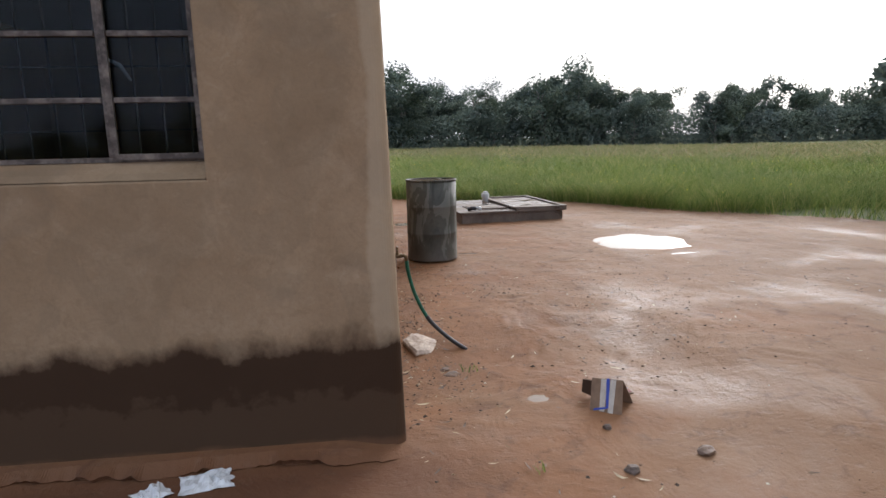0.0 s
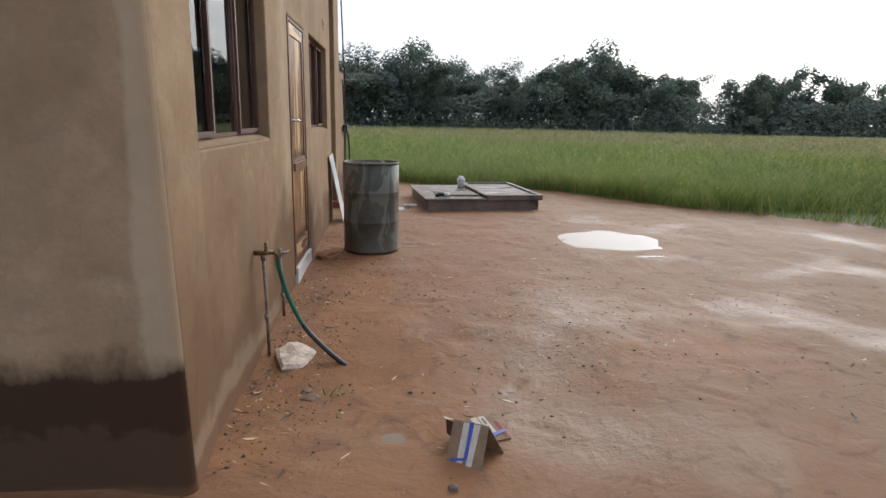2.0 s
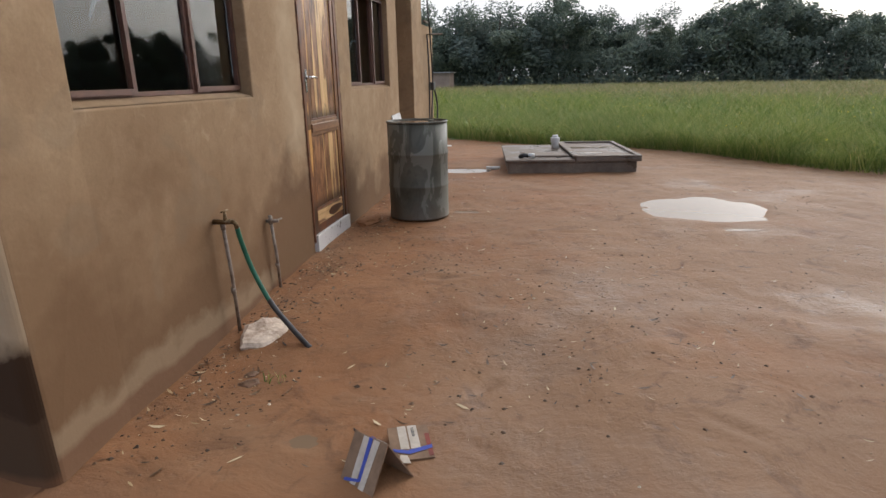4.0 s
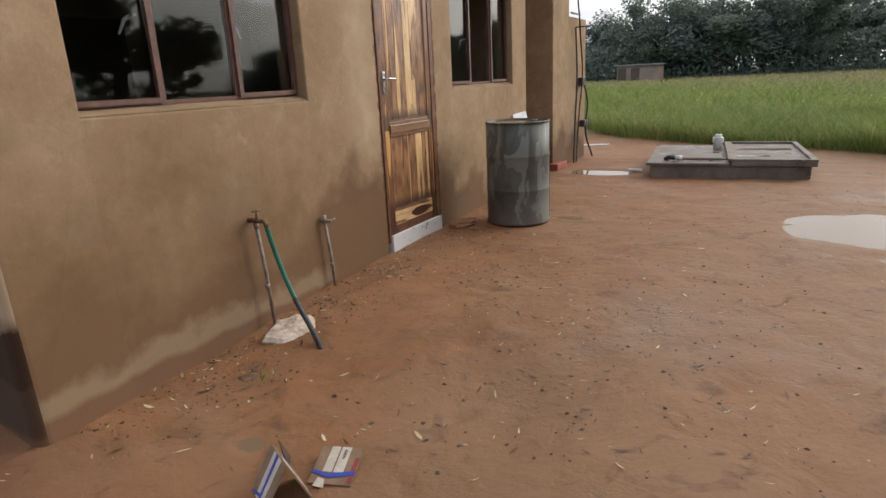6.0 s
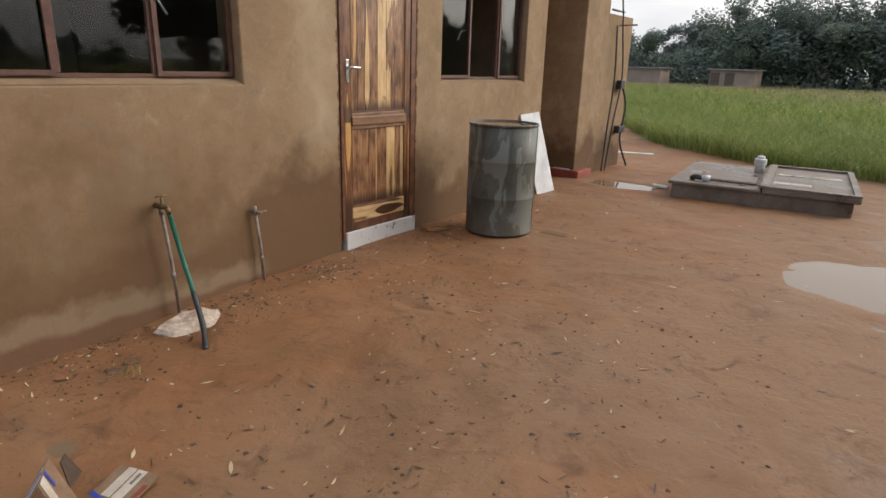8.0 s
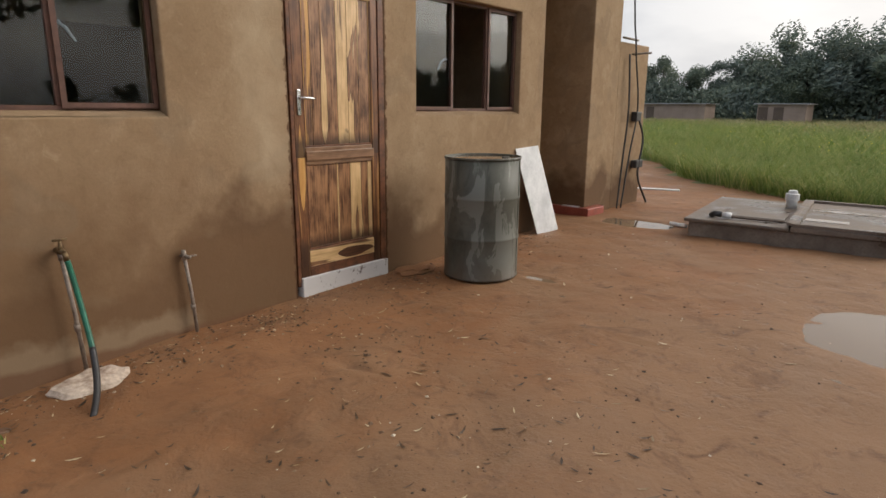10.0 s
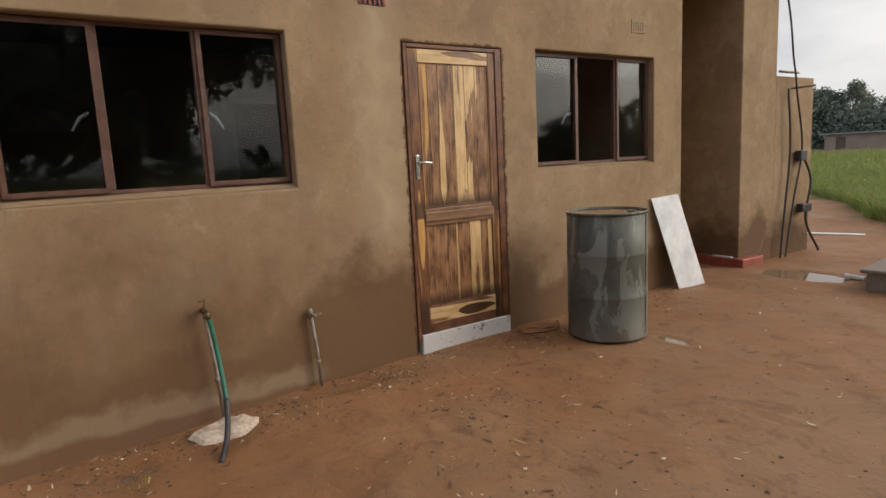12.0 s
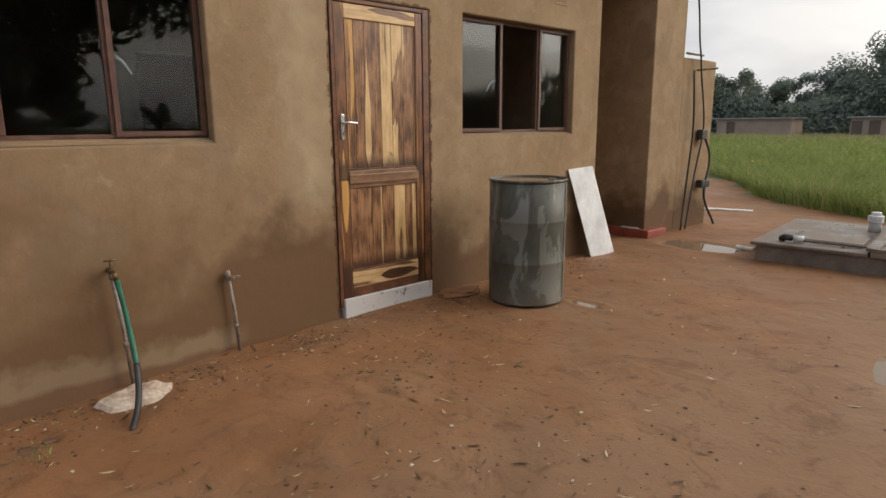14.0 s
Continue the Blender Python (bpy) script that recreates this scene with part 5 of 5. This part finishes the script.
def scatter(count, seed, along_wall):
    rnd = random.Random(seed)
    out = []
    while len(out) < count:
        if along_wall:
            x, y = abs(rnd.gauss(0.05, 0.28)) + 0.03, rnd.uniform(3.3, 8.6)
        else:
            x, y = rnd.uniform(0.05, 4.6), rnd.uniform(1.6, 9.3)
            if noise.noise(Vector((x * 0.8, y * 0.8, 1.0))) + 0.45 < rnd.random() * 0.9:
                continue
        if any(math.hypot((x - a) / (rx * 1.25), (y - b) / (ry * 1.25)) < 1 for a, b, rx, ry in PUDDLES) or math.hypot(x - 0.576, y - 7.10) < 0.31:
            continue
        out.append((x, y))
    return out


def heaps(seed):
    rnd = random.Random(seed)
    out = []
    for cx, cy, spread, count in ((0.36, 3.83, 0.15, 34), (0.22, 5.50, 0.12, 55), (1.00, 5.65, 0.34, 80), (2.2, 5.2, 0.42, 60), (0.30, 6.65, 0.14, 30), (0.25, 4.75, 0.15, 40), (1.7, 4.2, 0.4, 40), (1.9, 5.0, 0.5, 30), (0.55, 6.1, 0.32, 50), (0.12, 4.05, 0.10, 22)):
        out += [(abs(rnd.gauss(cx, spread)) + 0.02, rnd.gauss(cy, spread)) for _ in range(count)]
    return out


def leaf_litter():
    rnd = random.Random(21)
    verts, faces = [], []
    for x, y in scatter(820, 22, False) + scatter(260, 23, True) + heaps(24):
        size = rnd.choice((0.009, 0.012, 0.016, 0.020, 0.026, 0.036)) * rnd.uniform(0.7, 1.2)
        wide = size * rnd.uniform(0.09, 0.22)
        a, curl = rnd.uniform(0, 2 * math.pi), rnd.uniform(0.0, 0.45) * size
        z = ground_height(x, y) + 0.004
        ca, sa = math.cos(a), math.sin(a)
        o = len(verts)
        for u, v, w in ((-1, 0, 1), (-0.35, 1, 0.12), (0.4, 0.8, 0.10), (1, 0, 0.9), (0.4, -0.8, 0.35), (-0.35, -1, 0.35)):
            p, q = u * size, v * wide
            verts.append((x + p * ca - q * sa, y + p * sa + q * ca, z + curl * w))
        faces += [(o, o + 1, o + 5), (o + 1, o + 2, o + 4, o + 5), (o + 2, o + 3, o + 4)]
    data = bpy.data.meshes.new("leaf_litter")
    data.from_pydata(verts, [], faces)
    data.materials.append(LITTER)
    tagged(new("leaf_litter", data), "scattered pale and brown fallen leaves on wet earth", "leaf litter", kind="stuff")


leaf_litter()


def crumbs():
    rnd = random.Random(31)
    verts, faces = [], []
    for x, y in scatter(1500, 32, False) + scatter(900, 33, True) + heaps(34) + heaps(35) + heaps(36):
        s = rnd.choice((0.003, 0.004, 0.005, 0.006, 0.008, 0.012)) * rnd.uniform(0.7, 1.3)
        z = ground_height(x, y)
        o = len(verts)
        t = rnd.uniform(0, 1.5)
        for k in range(4):
            r = s * rnd.uniform(0.7, 1.3)
            verts.append((x + r * math.cos(t + k * 1.57), y + r * math.sin(t + k * 1.57), z - 0.001))
        verts.append((x + rnd.uniform(-s, s) * 0.4, y + rnd.uniform(-s, s) * 0.4, z + s * rnd.uniform(0.25, 0.7)))
        faces += [(o + k, o + (k + 1) % 4, o + 4) for k in range(4)]
    data = bpy.data.meshes.new("soil_crumbs")
    data.from_pydata(verts, [], faces)
    data.materials.append(CLOD)
    tagged(new("soil_crumbs", data), "small stones and crumbs of earth strewn over the yard", "gravel", kind="stuff")


crumbs()


def tree(m, height, spread, bare, leaf, count, seed, bark, label, group=""):
    """A tapered trunk with limbs, and a crown of leaf sprays round their ends."""
    rnd = random.Random(seed)
    ob = thing("tree", m, label, "tree", group)
    bm = bmesh.new()
    r0 = height * 0.028
    trunk = smooth_line([(0, 0, -0.3), (rnd.uniform(-.2, .2), rnd.uniform(-.2, .2), bare * 0.6), (rnd.uniform(-.4, .4), rnd.uniform(-.4, .4), bare), (rnd.uniform(-.6, .6), rnd.uniform(-.6, .6), height * 0.8)], 4)
    tube(trunk, [r0 * (1.15 - 0.85 * i / (len(trunk) - 1)) for i in range(len(trunk))], 8, bm)
    ends = [(trunk[-1], spread * 0.42)]
    for k in range(11):
        f = rnd.uniform(0.42, 0.95)
        start = trunk[int(f * (len(trunk) - 1))]
        a = k * 2.4 + rnd.uniform(-0.4, 0.4)
        reach = spread * rnd.uniform(0.45, 0.95)
        tip = Vector((math.cos(a) * reach, math.sin(a) * reach, min(height * 0.93, max(bare * 1.05, start.z + rnd.uniform(-0.02, 0.38) * height))))
        mid = start.lerp(tip, 0.5) + Vector((0, 0, 0.06 * height * rnd.random()))
        limb = smooth_line([start, mid, tip], 3)
        tube(limb, [r0 * 0.42 * (1 - 0.8 * i / (len(limb) - 1)) for i in range(len(limb))], 6, bm)
        ends += [(tip, spread * rnd.uniform(0.22, 0.40)), (mid, spread * rnd.uniform(0.15, 0.3))]
    part("trunk", bm, bark, ob, smooth=True)
    verts, faces = [], []
    for k in range(count):
        c, r = ends[k % len(ends)]
        d = Vector((rnd.gauss(0, 1), rnd.gauss(0, 1), rnd.gauss(0, 0.72)))
        p = c + d.normalized() * r * rnd.random() ** 0.45
        if p.z < bare * 0.75:
            continue
        u = Vector((rnd.gauss(0, 1), rnd.gauss(0, 1), rnd.gauss(0, 0.7))).normalized()
        v = u.orthogonal().normalized()
        s = leaf * rnd.uniform(0.5, 1.3)
        o = len(verts)
        verts += [p - u * s, p + v * s * 0.45, p + u * s, p - v * s * 0.45]
        faces.append((o, o + 1, o + 2, o + 3))
    data = bpy.data.meshes.new("crown")
    data.from_pydata([tuple(v) for v in verts], [], faces)
    data.materials.append(HAZED_LEAF)
    crown = new("crown", data)
    crown.parent = ob
    return ob


tree(pose(9.2, 5.0, 0), 8.2, 4.2, 2.3, 0.15, 34000, 3, BARK, "large leafy shade tree beside the yard")
tree(pose(21.0, 17.8, 0), 12.0, 4.2, 3.0, 0.20, 20000, 5, BARK, "leafy tree at the edge of the meadow")
kinds = [tree(pose(-300 - 10 * k, 300, 0), (9.4, 10.2, 8.6, 11.2)[k], (4.6, 5.2, 4.2, 5.4)[k], (2.0, 2.6, 1.6, 2.8)[k], (0.22, 0.24, 0.20, 0.24)[k], 10500, 40 + k,
              (PALE_BARK, BARK, BARK, PALE_BARK)[k], "tall leafy tree in the wood beyond the meadow", "trees beyond the meadow") for k in range(4)]
rnd = random.Random(77)
for k in range(96):
    if k < 46:
        x, y = -38 + k * 2.45 + rnd.uniform(-1.2, 1.2), 74 + rnd.uniform(-2, 8)
    else:
        a = radians(42 - (k - 46) * 4.6 + rnd.uniform(-1.5, 1.5))
        d = 84 + rnd.uniform(-5, 8)
        x, y = d * math.cos(a), d * math.sin(a)
        if a < radians(-160):
            break
    s = rnd.uniform(0.66, 0.88) if k < 46 else rnd.uniform(0.42, 0.6)
    source = kinds[rnd.randrange(4)]
    m = pose(x, y, 0, 0, 0, rnd.uniform(0, 360)) @ Matrix.Diagonal((s, s, s, 1))
    made = copy_thing(source, m)
for kind, x, y, size in ((1, -3.5, 73.0, 0.96), (3, 3.5, 74.0, 0.90), (0, 21.0, 74.0, 0.92), (3, 26.0, 75.0, 0.88), (1, -9.0, 75.0, 0.92)):
    copy_thing(kinds[kind], pose(x, y, 0, 0, 0, 50 * kind + 7 * x) @ Matrix.Diagonal((size * 1.1, size * 1.1, size, 1)))
for source in kinds:
    for o in (*source.children_recursive, source):
        bpy.data.objects.remove(o)


def thicket():
    rnd = np.random.RandomState(9)
    verts, faces = [], []
    for k in range(100000):
        if k < 70000:
            x, y = -44 + 120 * rnd.rand(), 71 + 9 * rnd.rand()
        else:
            a, d = radians(42 - 200 * rnd.rand()), 80 + 9 * rnd.rand()
            x, y = d * math.cos(a), d * math.sin(a)
        top = (4.2 if k < 70000 else 3.0) + 2.0 * noise.noise(Vector((x * 0.12, y * 0.12, 2.0)))
        p = Vector((x, y, top * rnd.rand() ** 1.3))
        u = Vector(rnd.randn(3)).normalized()
        v = u.orthogonal().normalized()
        s = 0.12 + 0.17 * rnd.rand()
        o = len(verts)
        verts += [tuple(p - u * s), tuple(p + v * s * 0.5), tuple(p + u * s), tuple(p - v * s * 0.5)]
        faces.append((o, o + 1, o + 2, o + 3))
    data = bpy.data.meshes.new("thicket")
    data.from_pydata(verts, [], faces)
    data.materials.append(HAZED_LEAF)
    tagged(new("thicket", data), "dense dark undergrowth at the foot of the wood", "bushes", kind="stuff")


thicket()


# ---- far outbuildings ----
def outbuilding(x0, x1, y, high, doors):
    ob = thing("outbuilding", pose((x0 + x1) / 2, y, 0), "small pink-brown outbuilding at the far edge of the meadow", "building", "outbuildings across the meadow")
    w = (x1 - x0) / 2
    part("wall", box(-w, w, 0, 3.0, -0.1, high, 0.02), FAR_WALL, ob)
    part("roof", box(-w - 0.25, w + 0.25, -0.3, 3.3, high + 0.002, high + 0.09), ROOF_METAL, ob)
    for d in doors:
        part("door", box(w * d - 0.4, w * d + 0.4, -0.03, -0.002, 0.0, high - 0.25), FAR_DARK, ob)


outbuilding(-11.9, -8.0, 64, 1.75, (-0.75, -0.1))
outbuilding(-23.2, -16.5, 64, 1.75, (-0.6,))
